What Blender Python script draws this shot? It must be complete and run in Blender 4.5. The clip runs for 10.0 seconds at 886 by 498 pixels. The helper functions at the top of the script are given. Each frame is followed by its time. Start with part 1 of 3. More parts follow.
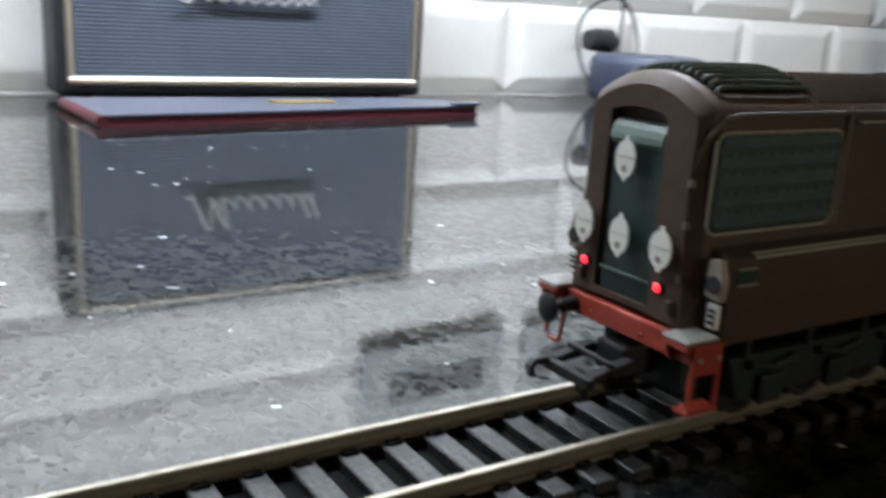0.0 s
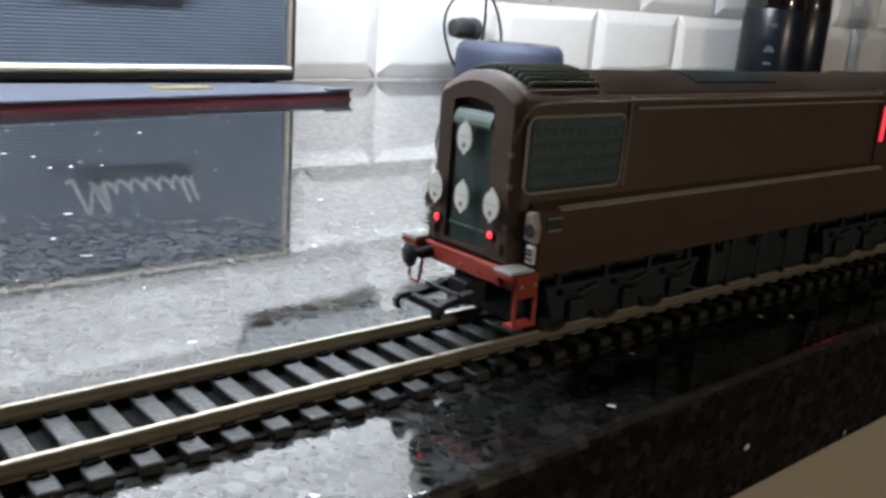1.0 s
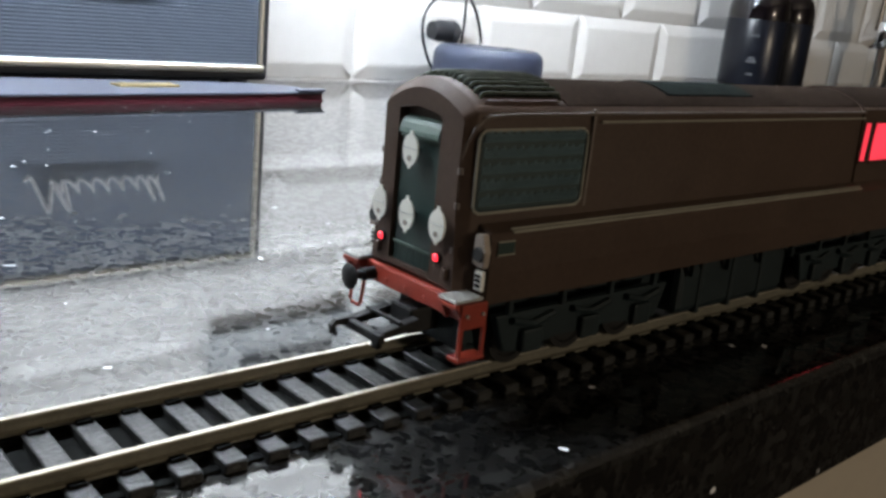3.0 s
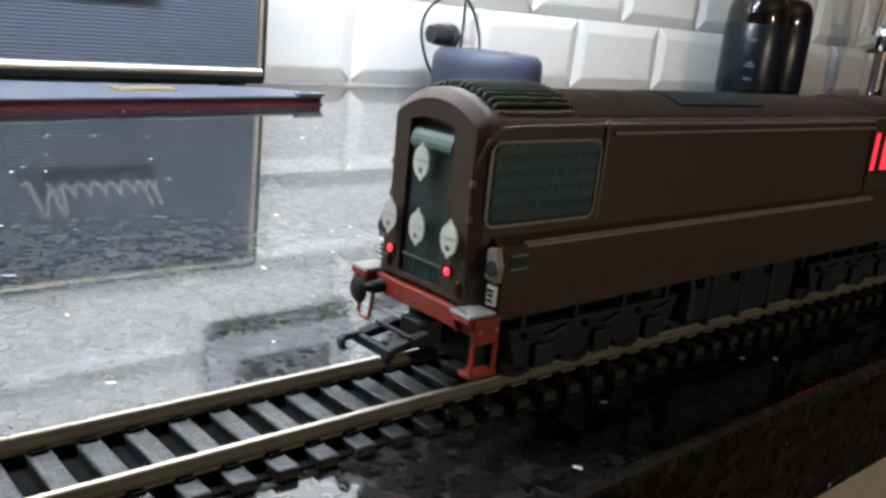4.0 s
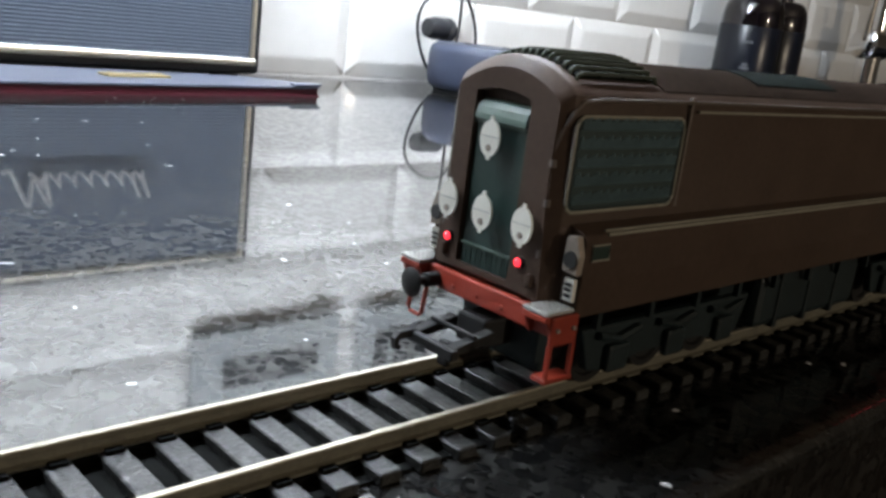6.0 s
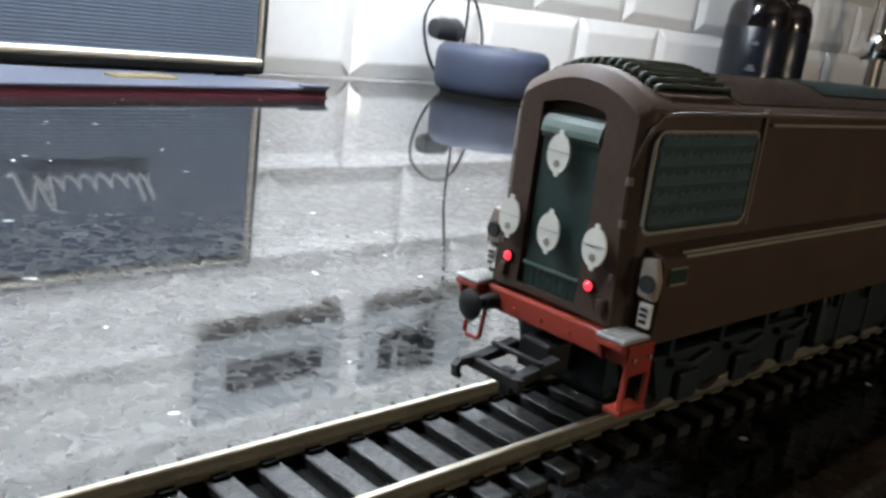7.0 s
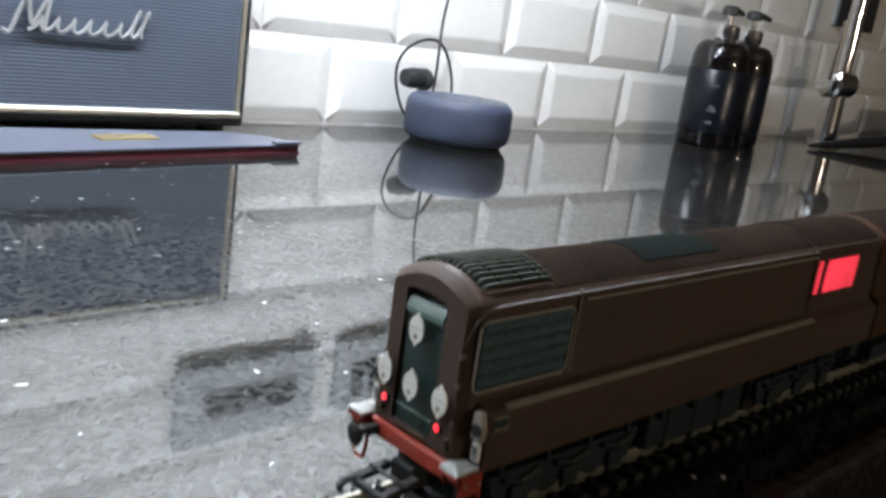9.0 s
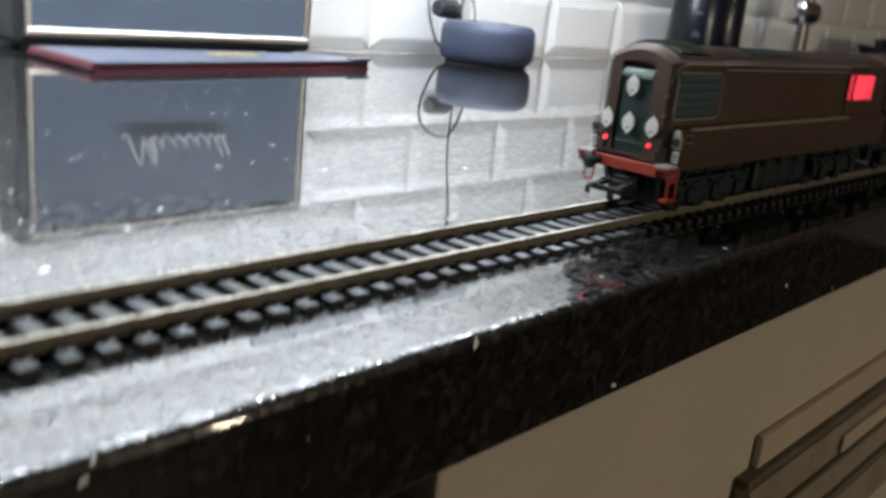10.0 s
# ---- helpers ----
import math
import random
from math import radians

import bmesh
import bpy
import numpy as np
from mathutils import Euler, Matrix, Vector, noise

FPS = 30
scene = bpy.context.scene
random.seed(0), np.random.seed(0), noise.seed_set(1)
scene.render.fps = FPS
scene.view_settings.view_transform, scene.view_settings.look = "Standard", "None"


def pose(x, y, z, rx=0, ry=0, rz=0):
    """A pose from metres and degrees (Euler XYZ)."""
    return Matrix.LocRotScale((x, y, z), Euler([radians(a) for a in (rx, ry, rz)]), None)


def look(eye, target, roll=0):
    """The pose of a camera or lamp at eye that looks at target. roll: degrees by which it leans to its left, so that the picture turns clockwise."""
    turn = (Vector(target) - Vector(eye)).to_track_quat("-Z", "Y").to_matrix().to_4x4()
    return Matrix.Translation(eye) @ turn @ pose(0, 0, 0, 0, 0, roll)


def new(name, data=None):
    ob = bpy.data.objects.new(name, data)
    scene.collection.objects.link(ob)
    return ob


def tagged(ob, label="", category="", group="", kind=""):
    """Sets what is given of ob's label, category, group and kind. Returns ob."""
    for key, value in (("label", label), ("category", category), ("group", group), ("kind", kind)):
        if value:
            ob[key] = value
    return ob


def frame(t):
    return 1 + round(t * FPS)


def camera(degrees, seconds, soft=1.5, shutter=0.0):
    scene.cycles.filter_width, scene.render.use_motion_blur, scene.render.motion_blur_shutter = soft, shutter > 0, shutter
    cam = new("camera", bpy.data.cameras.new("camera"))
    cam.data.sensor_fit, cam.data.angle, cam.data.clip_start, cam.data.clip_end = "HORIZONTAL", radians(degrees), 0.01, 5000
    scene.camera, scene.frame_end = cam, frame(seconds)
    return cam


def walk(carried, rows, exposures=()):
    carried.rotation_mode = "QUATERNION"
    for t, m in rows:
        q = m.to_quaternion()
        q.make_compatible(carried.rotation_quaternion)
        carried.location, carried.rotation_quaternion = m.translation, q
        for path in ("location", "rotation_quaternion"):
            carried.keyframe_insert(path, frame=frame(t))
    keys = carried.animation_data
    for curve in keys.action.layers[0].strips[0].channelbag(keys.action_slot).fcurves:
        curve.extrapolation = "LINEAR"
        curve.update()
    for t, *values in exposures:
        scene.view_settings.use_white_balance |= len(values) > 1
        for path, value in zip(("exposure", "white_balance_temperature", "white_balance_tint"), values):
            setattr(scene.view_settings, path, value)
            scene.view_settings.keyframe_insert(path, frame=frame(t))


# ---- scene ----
cam = camera(52.5, 10.0, soft=3.0, shutter=0.5)
PATH = [
    (0, (0.029, 0.032, 0.97), (1.086, 1.65, 0.456), 3.5),
    (0.2, (0.017, 0.028, 0.97), (1.203, 1.552, 0.449), 4.8),
    (0.5, (0.003, 0.016, 0.973), (1.268, 1.473, 0.45), 4.4),
    (1, (0.005, -0.003, 0.976), (1.276, 1.446, 0.444), 4.2),
    (1.5, (0.02, -0.007, 0.98), (1.298, 1.437, 0.452), 4.4),
    (2, (0.022, -0.005, 0.977), (1.309, 1.433, 0.451), 5.1),
    (3.5, (0.022, 0.009, 0.976), (1.329, 1.431, 0.455), 5.8),
    (4, (0.022, 0.01, 0.977), (1.333, 1.429, 0.459), 5.9),
    (4.5, (0.024, 0.012, 0.976), (1.34, 1.426, 0.458), 6.1),
    (5, (0.022, 0.02, 0.972), (1.349, 1.425, 0.457), 6.5),
    (6.5, (0.023, 0.041, 0.968), (1.38, 1.419, 0.459), 7.2),
    (7, (0.021, 0.048, 0.968), (1.381, 1.423, 0.458), 7.3),
    (7.5, (0.021, 0.048, 0.967), (1.382, 1.421, 0.455), 7.6),
    (8, (0.021, 0.045, 0.973), (1.378, 1.421, 0.456), 7.7),
    (8.5, (0.028, 0.032, 0.979), (1.391, 1.4, 0.458), 7.8),
    (8.8, (0.024, 0.024, 0.999), (1.388, 1.393, 0.485), 7.5),
    (9, (0.006, 0.008, 1.013), (1.381, 1.372, 0.514), 8.2),
    (9.2, (-0.014, -0.009, 1.009), (1.382, 1.334, 0.513), 4.5),
    (9.4, (-0.05, -0.018, 1.003), (1.376, 1.278, 0.466), -0.3),
    (9.5, (-0.073, -0.021, 0.997), (1.354, 1.267, 0.443), -0.6),
    (9.6, (-0.093, -0.024, 0.993), (1.337, 1.258, 0.436), -0.1),
    (9.8, (-0.125, -0.027, 0.988), (1.302, 1.253, 0.415), 0.5),
    (10, (-0.138, -0.026, 0.974), (1.295, 1.253, 0.416), 6.1),
]
walk(cam, [(t, look(eye, target, roll)) for t, eye, target, roll in PATH],
     exposures=[(0.0, -0.26), (0.5, -0.1), (1.0, 0.0), (8.2, 0.0), (8.8, -0.15), (9.2, -0.14), (9.6, 0.02), (10.0, 0.07)])

# ---- world and light ----
TOP = 0.9          # height of the worktop
WALL = 0.682       # face of the tiled wall
EDGE = 0.0915      # front edge of the worktop

world = bpy.data.worlds.new("room_dark")
world.use_nodes = True
world.node_tree.nodes["Background"].inputs[0].default_value = (0.6, 0.7, 1.0, 1)
world.node_tree.nodes["Background"].inputs[1].default_value = 0.02
scene.world = world


def lamp(name, kind, place, power, colour, size):
    data = bpy.data.lights.new(name, kind)
    data.energy, data.color = power, colour
    data.shadow_soft_size = size
    ob = new(name, data)
    ob.location = place
    return ob


# added warm light, out of view, for the drawer fronts and locomotive side
lamp("unseen_lamp_light", "POINT", (0.9, -2.1, 1.22), 37.0, (1.0, 0.85, 0.66), 0.05)
LED_GLOW = 2350.0


# ---- materials ----
def mat(name, colour, rough=0.5, metal=0.0, spread=0.12, scale=60.0, bump=0.0, bump_scale=None, emit=None, coat=0.0, ior=1.5, rough_spread=0.0):
    """A procedural surface: the colour varied at two scales, with roughness variation and fine relief."""
    m = bpy.data.materials.new(name)
    m.use_nodes = True
    nt = m.node_tree
    b = nt.nodes["Principled BSDF"]
    b.inputs["Roughness"].default_value = rough
    b.inputs["Metallic"].default_value = metal
    b.inputs["IOR"].default_value = ior
    b.inputs["Coat Weight"].default_value = coat
    b.inputs["Coat Roughness"].default_value = 0.08
    co = nt.nodes.new("ShaderNodeTexCoord")
    n1 = nt.nodes.new("ShaderNodeTexNoise")
    n1.inputs["Scale"].default_value = scale
    n1.inputs["Detail"].default_value = 6
    n2 = nt.nodes.new("ShaderNodeTexNoise")
    n2.inputs["Scale"].default_value = scale * 9
    n2.inputs["Detail"].default_value = 3
    info = nt.nodes.new("ShaderNodeObjectInfo")
    for n in (n1, n2):
        nt.links.new(co.outputs["Object"], n.inputs["Vector"])
    add = nt.nodes.new("ShaderNodeMath")
    add.operation = "ADD"
    nt.links.new(n1.outputs["Fac"], add.inputs[0])
    nt.links.new(n2.outputs["Fac"], add.inputs[1])
    add2 = nt.nodes.new("ShaderNodeMath")
    add2.operation = "MULTIPLY_ADD"
    nt.links.new(info.outputs["Random"], add2.inputs[0])
    add2.inputs[1].default_value = 0.25
    nt.links.new(add.outputs[0], add2.inputs[2])
    ramp = nt.nodes.new("ShaderNodeMapRange")
    ramp.inputs["From Min"].default_value, ramp.inputs["From Max"].default_value = 0.7, 1.5
    ramp.inputs["To Min"].default_value, ramp.inputs["To Max"].default_value = 1 - spread, 1 + spread
    nt.links.new(add2.outputs[0], ramp.inputs["Value"])
    mul = nt.nodes.new("ShaderNodeVectorMath")
    mul.operation = "SCALE"
    mul.inputs[0].default_value = colour
    nt.links.new(ramp.outputs[0], mul.inputs["Scale"])
    nt.links.new(mul.outputs[0], b.inputs["Base Color"])
    if rough_spread:
        rr = nt.nodes.new("ShaderNodeMapRange")
        rr.inputs["From Min"].default_value, rr.inputs["From Max"].default_value = 0.3, 0.7
        rr.inputs["To Min"].default_value = max(0.0, rough - rough_spread)
        rr.inputs["To Max"].default_value = rough + rough_spread
        nt.links.new(n1.outputs["Fac"], rr.inputs["Value"])
        nt.links.new(rr.outputs[0], b.inputs["Roughness"])
    if bump:
        n3 = nt.nodes.new("ShaderNodeTexNoise")
        n3.inputs["Scale"].default_value = bump_scale or scale * 20
        nt.links.new(co.outputs["Object"], n3.inputs["Vector"])
        bp = nt.nodes.new("ShaderNodeBump")
        bp.inputs["Strength"].default_value = bump
        bp.inputs["Distance"].default_value = 0.0003
        nt.links.new(n3.outputs["Fac"], bp.inputs["Height"])
        nt.links.new(bp.outputs[0], b.inputs["Normal"])
    if emit:
        b.inputs["Emission Color"].default_value = (*emit[0], 1)
        b.inputs["Emission Strength"].default_value = emit[1]
    return m


def quartz():
    """Polished engineered stone: grey ground, dark angular chips, pale grains and a few white flecks painted in for
    glints.
    """
    m = bpy.data.materials.new("quartz")
    m.use_nodes = True
    nt = m.node_tree
    b = nt.nodes["Principled BSDF"]
    co = nt.nodes.new("ShaderNodeTexCoord")
    warp = nt.nodes.new("ShaderNodeTexNoise")
    warp.inputs["Scale"].default_value = 180
    nt.links.new(co.outputs["Object"], warp.inputs["Vector"])
    mixv = nt.nodes.new("ShaderNodeVectorMath")
    mixv.operation = "MULTIPLY_ADD"
    nt.links.new(warp.outputs["Color"], mixv.inputs[0])
    mixv.inputs[1].default_value = (0.006, 0.006, 0.006)
    nt.links.new(co.outputs["Object"], mixv.inputs[2])

    def cells(scale, low, high, dist):
        v = nt.nodes.new("ShaderNodeTexVoronoi")
        v.inputs["Scale"].default_value = scale
        nt.links.new(mixv.outputs[0], v.inputs["Vector"])
        sep = nt.nodes.new("ShaderNodeSeparateColor")
        nt.links.new(v.outputs["Color"], sep.inputs[0])
        r = nt.nodes.new("ShaderNodeMapRange")
        r.inputs["From Min"].default_value, r.inputs["From Max"].default_value = low, high
        nt.links.new(sep.outputs[0], r.inputs["Value"])
        d = nt.nodes.new("ShaderNodeMapRange")
        d.inputs["From Min"].default_value, d.inputs["From Max"].default_value = dist, dist * 0.8
        nt.links.new(v.outputs["Distance"], d.inputs["Value"])
        mm = nt.nodes.new("ShaderNodeMath")
        mm.operation = "MULTIPLY"
        nt.links.new(r.outputs[0], mm.inputs[0])
        nt.links.new(d.outputs[0], mm.inputs[1])
        return mm.outputs[0]

    def blend(fac, a, c):
        x = nt.nodes.new("ShaderNodeMix")
        x.data_type = "RGBA"
        nt.links.new(fac, x.inputs[0])
        if isinstance(a, tuple):
            x.inputs[6].default_value = (*a, 1)
        else:
            nt.links.new(a, x.inputs[6])
        x.inputs[7].default_value = (*c, 1)
        return x.outputs[2]

    fine = nt.nodes.new("ShaderNodeTexNoise")
    fine.inputs["Scale"].default_value = 420
    fine.inputs["Detail"].default_value = 4
    nt.links.new(co.outputs["Object"], fine.inputs["Vector"])
    f = nt.nodes.new("ShaderNodeMapRange")
    f.inputs["From Min"].default_value, f.inputs["From Max"].default_value = 0.35, 0.65
    nt.links.new(fine.outputs["Fac"], f.inputs["Value"])
    grain, chip1, chip2, glint = cells(260, 0.60, 0.66, 0.6), cells(250, 0.60, 0.62, 0.54), cells(480, 0.66, 0.68, 0.58), cells(360, 0.9915, 0.992, 0.38)
    col = blend(f.outputs[0], QUARTZ_A, QUARTZ_B)
    col = blend(grain, col, QUARTZ_C)
    col = blend(chip1, col, QUARTZ_D)
    col = blend(chip2, col, QUARTZ_D)
    # plain white colour stands in for the sparkle of mirror chips
    col = blend(glint, col, (0.95, 0.96, 0.98))
    nt.links.new(col, b.inputs["Base Color"])

    def level(fac, a, c):
        x = nt.nodes.new("ShaderNodeMix")
        nt.links.new(fac, x.inputs[0])
        if isinstance(a, float):
            x.inputs[2].default_value = a
        else:
            nt.links.new(a, x.inputs[2])
        x.inputs[3].default_value = c
        return x.outputs[0]

    # under the polished face the chips stay mirrors, while the ground and the pale grains scatter what they reflect
    rough = level(f.outputs[0], 0.26, 0.30)
    rough = level(grain, rough, 0.34)
    rough = level(chip1, rough, 0.04)
    rough = level(chip2, rough, 0.05)
    nt.links.new(rough, b.inputs["Roughness"])
    nt.links.new(level(glint, 0.57, 0.0), b.inputs["Metallic"])
    b.inputs["Coat Weight"].default_value = 1.0
    b.inputs["Coat Roughness"].default_value = 0.035
    b.inputs["Coat IOR"].default_value = 1.6
    b.inputs["Specular IOR Level"].default_value = 0.0
    return m


QUARTZ_C, QUARTZ_D = (0.050, 0.050, 0.048), (0.012, 0.012, 0.0122)
QUARTZ_A, QUARTZ_B = (0.019, 0.0190, 0.0182), (0.026, 0.0260, 0.0249)
QUARTZ = quartz()
TILE = mat("tile_glaze", (0.80, 0.79, 0.76), 0.014, spread=0.03, scale=8, bump=0.03, bump_scale=40)
GROUT = mat("grout", (0.66, 0.65, 0.63), 0.9, spread=0.2, scale=50, bump=0.5)
# unseen walls and floor are coloured dark to dim the worktop's reflections
PLASTER = mat("plaster", (0.25, 0.235, 0.215), 0.9, spread=0.06, scale=4, bump=0.2, bump_scale=60)
CEIL = mat("ceiling_paint", (0.6, 0.58, 0.55), 0.9, spread=0.05, scale=3)
FLOORM = mat("unseen_floor_dark", (0.022, 0.016, 0.012), 0.5, spread=0.3, scale=6)
WHITE = mat("white_melamine", (0.72, 0.72, 0.71), 0.35, spread=0.03, scale=12)
CREAM = mat("cream_lacquer", (0.52, 0.465, 0.38), 0.38, spread=0.05, scale=14, bump=0.05, bump_scale=300)
OAK = mat("grey_brown_wood", (0.24, 0.205, 0.15), 0.55, spread=0.35, scale=30, bump=0.3)
OAKL = mat("pale_brown_wood", (0.44, 0.37, 0.27), 0.5, spread=0.15, scale=30)
OAKD = mat("dark_brown_wood", (0.10, 0.085, 0.06), 0.6, spread=0.35, scale=30)
BLACKGLASS = mat("black_glass", (0.012, 0.012, 0.014), 0.12, spread=0.1)
PVC = mat("socket_plastic", (0.38, 0.40, 0.405), 0.32, spread=0.02, scale=20)
PVCD = mat("dark_plastic", (0.03, 0.031, 0.034), 0.35, spread=0.15, scale=80)
LEDM = mat("led_chip", (0.9, 0.9, 0.9), 0.5, emit=((0.81, 0.89, 1.0), LED_GLOW))
TAPE = mat("led_tape", (0.75, 0.75, 0.73), 0.5, spread=0.05)
MAROON = mat("maroon_paint", (0.066, 0.0445, 0.034), 0.46, ior=1.22, spread=0.16, scale=90, bump=0.06, bump_scale=2500, rough_spread=0.07)
# coach paint, with the orange light falling on it put into the colour
MAROON2 = mat("maroon_paint_warm_lit", (0.056, 0.031, 0.018), 0.55, ior=1.15, spread=0.2, scale=90, bump=0.06, bump_scale=2500)
ROOFDARK = mat("dark_roof_paint", (0.018, 0.0125, 0.0095), 0.8, ior=1.03, spread=0.35, scale=70, bump=0.1, bump_scale=2000)
GREEN = mat("dark_green_paint", (0.013, 0.032, 0.027), 0.4, spread=0.15, scale=140)
PALEGREEN = mat("pale_green_paint", (0.09, 0.135, 0.112), 0.42, spread=0.12, scale=160)
GRILLE = mat("grille_green", (0.15, 0.235, 0.27), 0.4, spread=0.25, scale=200)
TEAL = mat("grille_back_teal", (0.018, 0.040, 0.042), 0.5, spread=0.2, scale=200)
ROOFGREEN = mat("roof_green", (0.055, 0.066, 0.050), 0.5, ior=1.2, spread=0.25, scale=200)
LINING = mat("lining_cream", (0.27, 0.26, 0.215), 0.45, spread=0.2, scale=200)
BEAD = mat("bead_grey", (0.13, 0.11, 0.095), 0.4, spread=0.2, scale=200)
RED = mat("buffer_beam_red", (0.27, 0.034, 0.018), 0.4, spread=0.14, scale=160, bump=0.05, bump_scale=2000)
IRON = mat("black_iron", (0.010, 0.0098, 0.0098), 0.55, ior=1.35, spread=0.3, scale=200, bump=0.15, bump_scale=2500)
ROOFBLACK = mat("roof_hatch_black", (0.010, 0.0125, 0.0115), 0.75, ior=1.03, spread=0.3, scale=160, bump=0.1, bump_scale=2000)
UNDER = mat("underframe_black", (0.013, 0.021, 0.0235), 0.5, ior=1.3, spread=0.35, scale=160, bump=0.1, bump_scale=2000)
TREAD = mat("checker_plate", (0.42, 0.42, 0.40), 0.38, metal=0.5, spread=0.12, scale=200)
WEATHER = mat("weathered_metal", (0.30, 0.255, 0.215), 0.45, metal=0.2, spread=0.25, scale=300)
DISC = mat("disc_white", (0.72, 0.71, 0.64), 0.45, spread=0.06, scale=200)
PRINT = mat("black_print", (0.02, 0.02, 0.02), 0.6)
TAIL = mat("tail_lamp_red", (0.5, 0.02, 0.03), 0.3, emit=((1.0, 0.03, 0.05), 2.2))
CABGLOW = mat("cab_glow_red", (0.5, 0.03, 0.04), 0.35, emit=((1.0, 0.05, 0.085), 0.95), spread=0.2, scale=70)
glow = CABGLOW.node_tree.nodes.new("ShaderNodeMapRange")
glow.inputs["From Min"].default_value, glow.inputs["From Max"].default_value = 0.35, 0.65
glow.inputs["To Min"].default_value, glow.inputs["To Max"].default_value = 0.75, 1.12
CABGLOW.node_tree.links.new(CABGLOW.node_tree.nodes["Noise Texture"].outputs["Fac"], glow.inputs["Value"])
CABGLOW.node_tree.links.new(glow.outputs[0], CABGLOW.node_tree.nodes["Principled BSDF"].inputs["Emission Strength"])
RAILM = mat("nickel_silver", (0.43, 0.40, 0.32), 0.46, metal=0.5, spread=0.12, scale=120)
RAILSIDE = mat("rail_side_grime", (0.145, 0.135, 0.102), 0.5, metal=0.15, spread=0.3, scale=160)
SLEEPER = mat("sleeper_plastic", (0.014, 0.0142, 0.0132), 0.46, ior=1.45, spread=0.5, scale=420, bump=1.0, bump_scale=1300, rough_spread=0.1)
CHAIR = mat("rail_chair_plastic", (0.006, 0.0063, 0.006), 0.85, ior=1.08, spread=0.3, scale=260)
VINYL = mat("black_vinyl", (0.018, 0.02, 0.024), 0.5, spread=0.2, scale=160, bump=0.4, bump_scale=1500)
GOLD = mat("gold_trim", (0.86, 0.82, 0.71), 0.34, metal=1.0, spread=0.06, scale=60)
CLOTHW = mat("logo_white", (0.30, 0.30, 0.30), 0.4, spread=0.03)
NAVY = mat("navy_leatherette", (0.105, 0.115, 0.150), 0.36, spread=0.15, scale=120, bump=0.2, bump_scale=1500)
BURG = mat("burgundy_edge", (0.10, 0.012, 0.022), 0.5, spread=0.15, scale=120)
BRASS = mat("brass", (0.85, 0.68, 0.34), 0.3, metal=0.85, spread=0.08, scale=120)
SLATE = mat("slate_fabric", (0.036, 0.046, 0.080), 0.55, spread=0.12, scale=160, bump=0.5, bump_scale=2600)
SLATETOP = mat("slate_plastic", (0.044, 0.054, 0.086), 0.4, spread=0.06, scale=60)
CABLE = mat("cable_rubber", (0.02, 0.021, 0.024), 0.4, spread=0.1)
AMBER = mat("dark_amber_glass", (0.003, 0.002, 0.003), 0.05, spread=0.1, coat=0.6)
LABELM = mat("black_label", (0.004, 0.0055, 0.010), 0.28, spread=0.1)
LABELP = mat("label_print", (0.07, 0.073, 0.08), 0.5)
CHROME = mat("chrome", (0.85, 0.85, 0.86), 0.08, metal=1.0, spread=0.02)
PAN = mat("pan_black", (0.013, 0.014, 0.018), 0.35, spread=0.2, scale=60)


def speaker_cloth():
    m = mat("speaker_cloth", (0.035, 0.043, 0.055), 0.75, spread=0.1, scale=200)
    nt = m.node_tree
    b = nt.nodes["Principled BSDF"]
    co = nt.nodes.new("ShaderNodeTexCoord")
    w = nt.nodes.new("ShaderNodeTexWave")
    w.bands_direction = "Z"
    w.inputs["Scale"].default_value = 120
    w.inputs["Distortion"].default_value = 0.6
    nt.links.new(co.outputs["Object"], w.inputs["Vector"])
    x = nt.nodes.new("ShaderNodeMix")
    x.data_type = "RGBA"
    nt.links.new(w.outputs["Fac"], x.inputs[0])
    x.inputs[6].default_value = (0.054, 0.069, 0.098, 1)
    x.inputs[7].default_value = (0.074, 0.094, 0.127, 1)
    nt.links.new(x.outputs[2], b.inputs["Base Color"])
    bp = nt.nodes.new("ShaderNodeBump")
    bp.inputs["Strength"].default_value = 0.5
    bp.inputs["Distance"].default_value = 0.0005
    nt.links.new(w.outputs["Fac"], bp.inputs["Height"])
    nt.links.new(bp.outputs[0], b.inputs["Normal"])
    return m


CLOTH = speaker_cloth()


# ---- mesh helpers ----
def finish(bm, name, material, smooth=False):
    bmesh.ops.recalc_face_normals(bm, faces=bm.faces)
    me = bpy.data.meshes.new(name)
    if smooth:
        for f in bm.faces:
            f.smooth = True
        for e in bm.edges:
            if len(e.link_faces) == 2 and e.calc_face_angle(0) > 0.6:
                e.smooth = False
    bm.to_mesh(me)
    bm.free()
    if material:
        me.materials.append(material)
    return me


def part(name, bm, material, parent=None, label="", smooth=False):
    ob = new(name, finish(bm, name, material, smooth))
    if parent:
        ob.parent = parent
    if label:
        ob["label"] = label
    return ob


def thing(name, place, label, category, group="", turn=0.0):
    ob = new(name)
    ob.empty_display_size = 0.01
    ob.matrix_basis = pose(*place, 0, 0, turn)
    return tagged(ob, label, category, group)


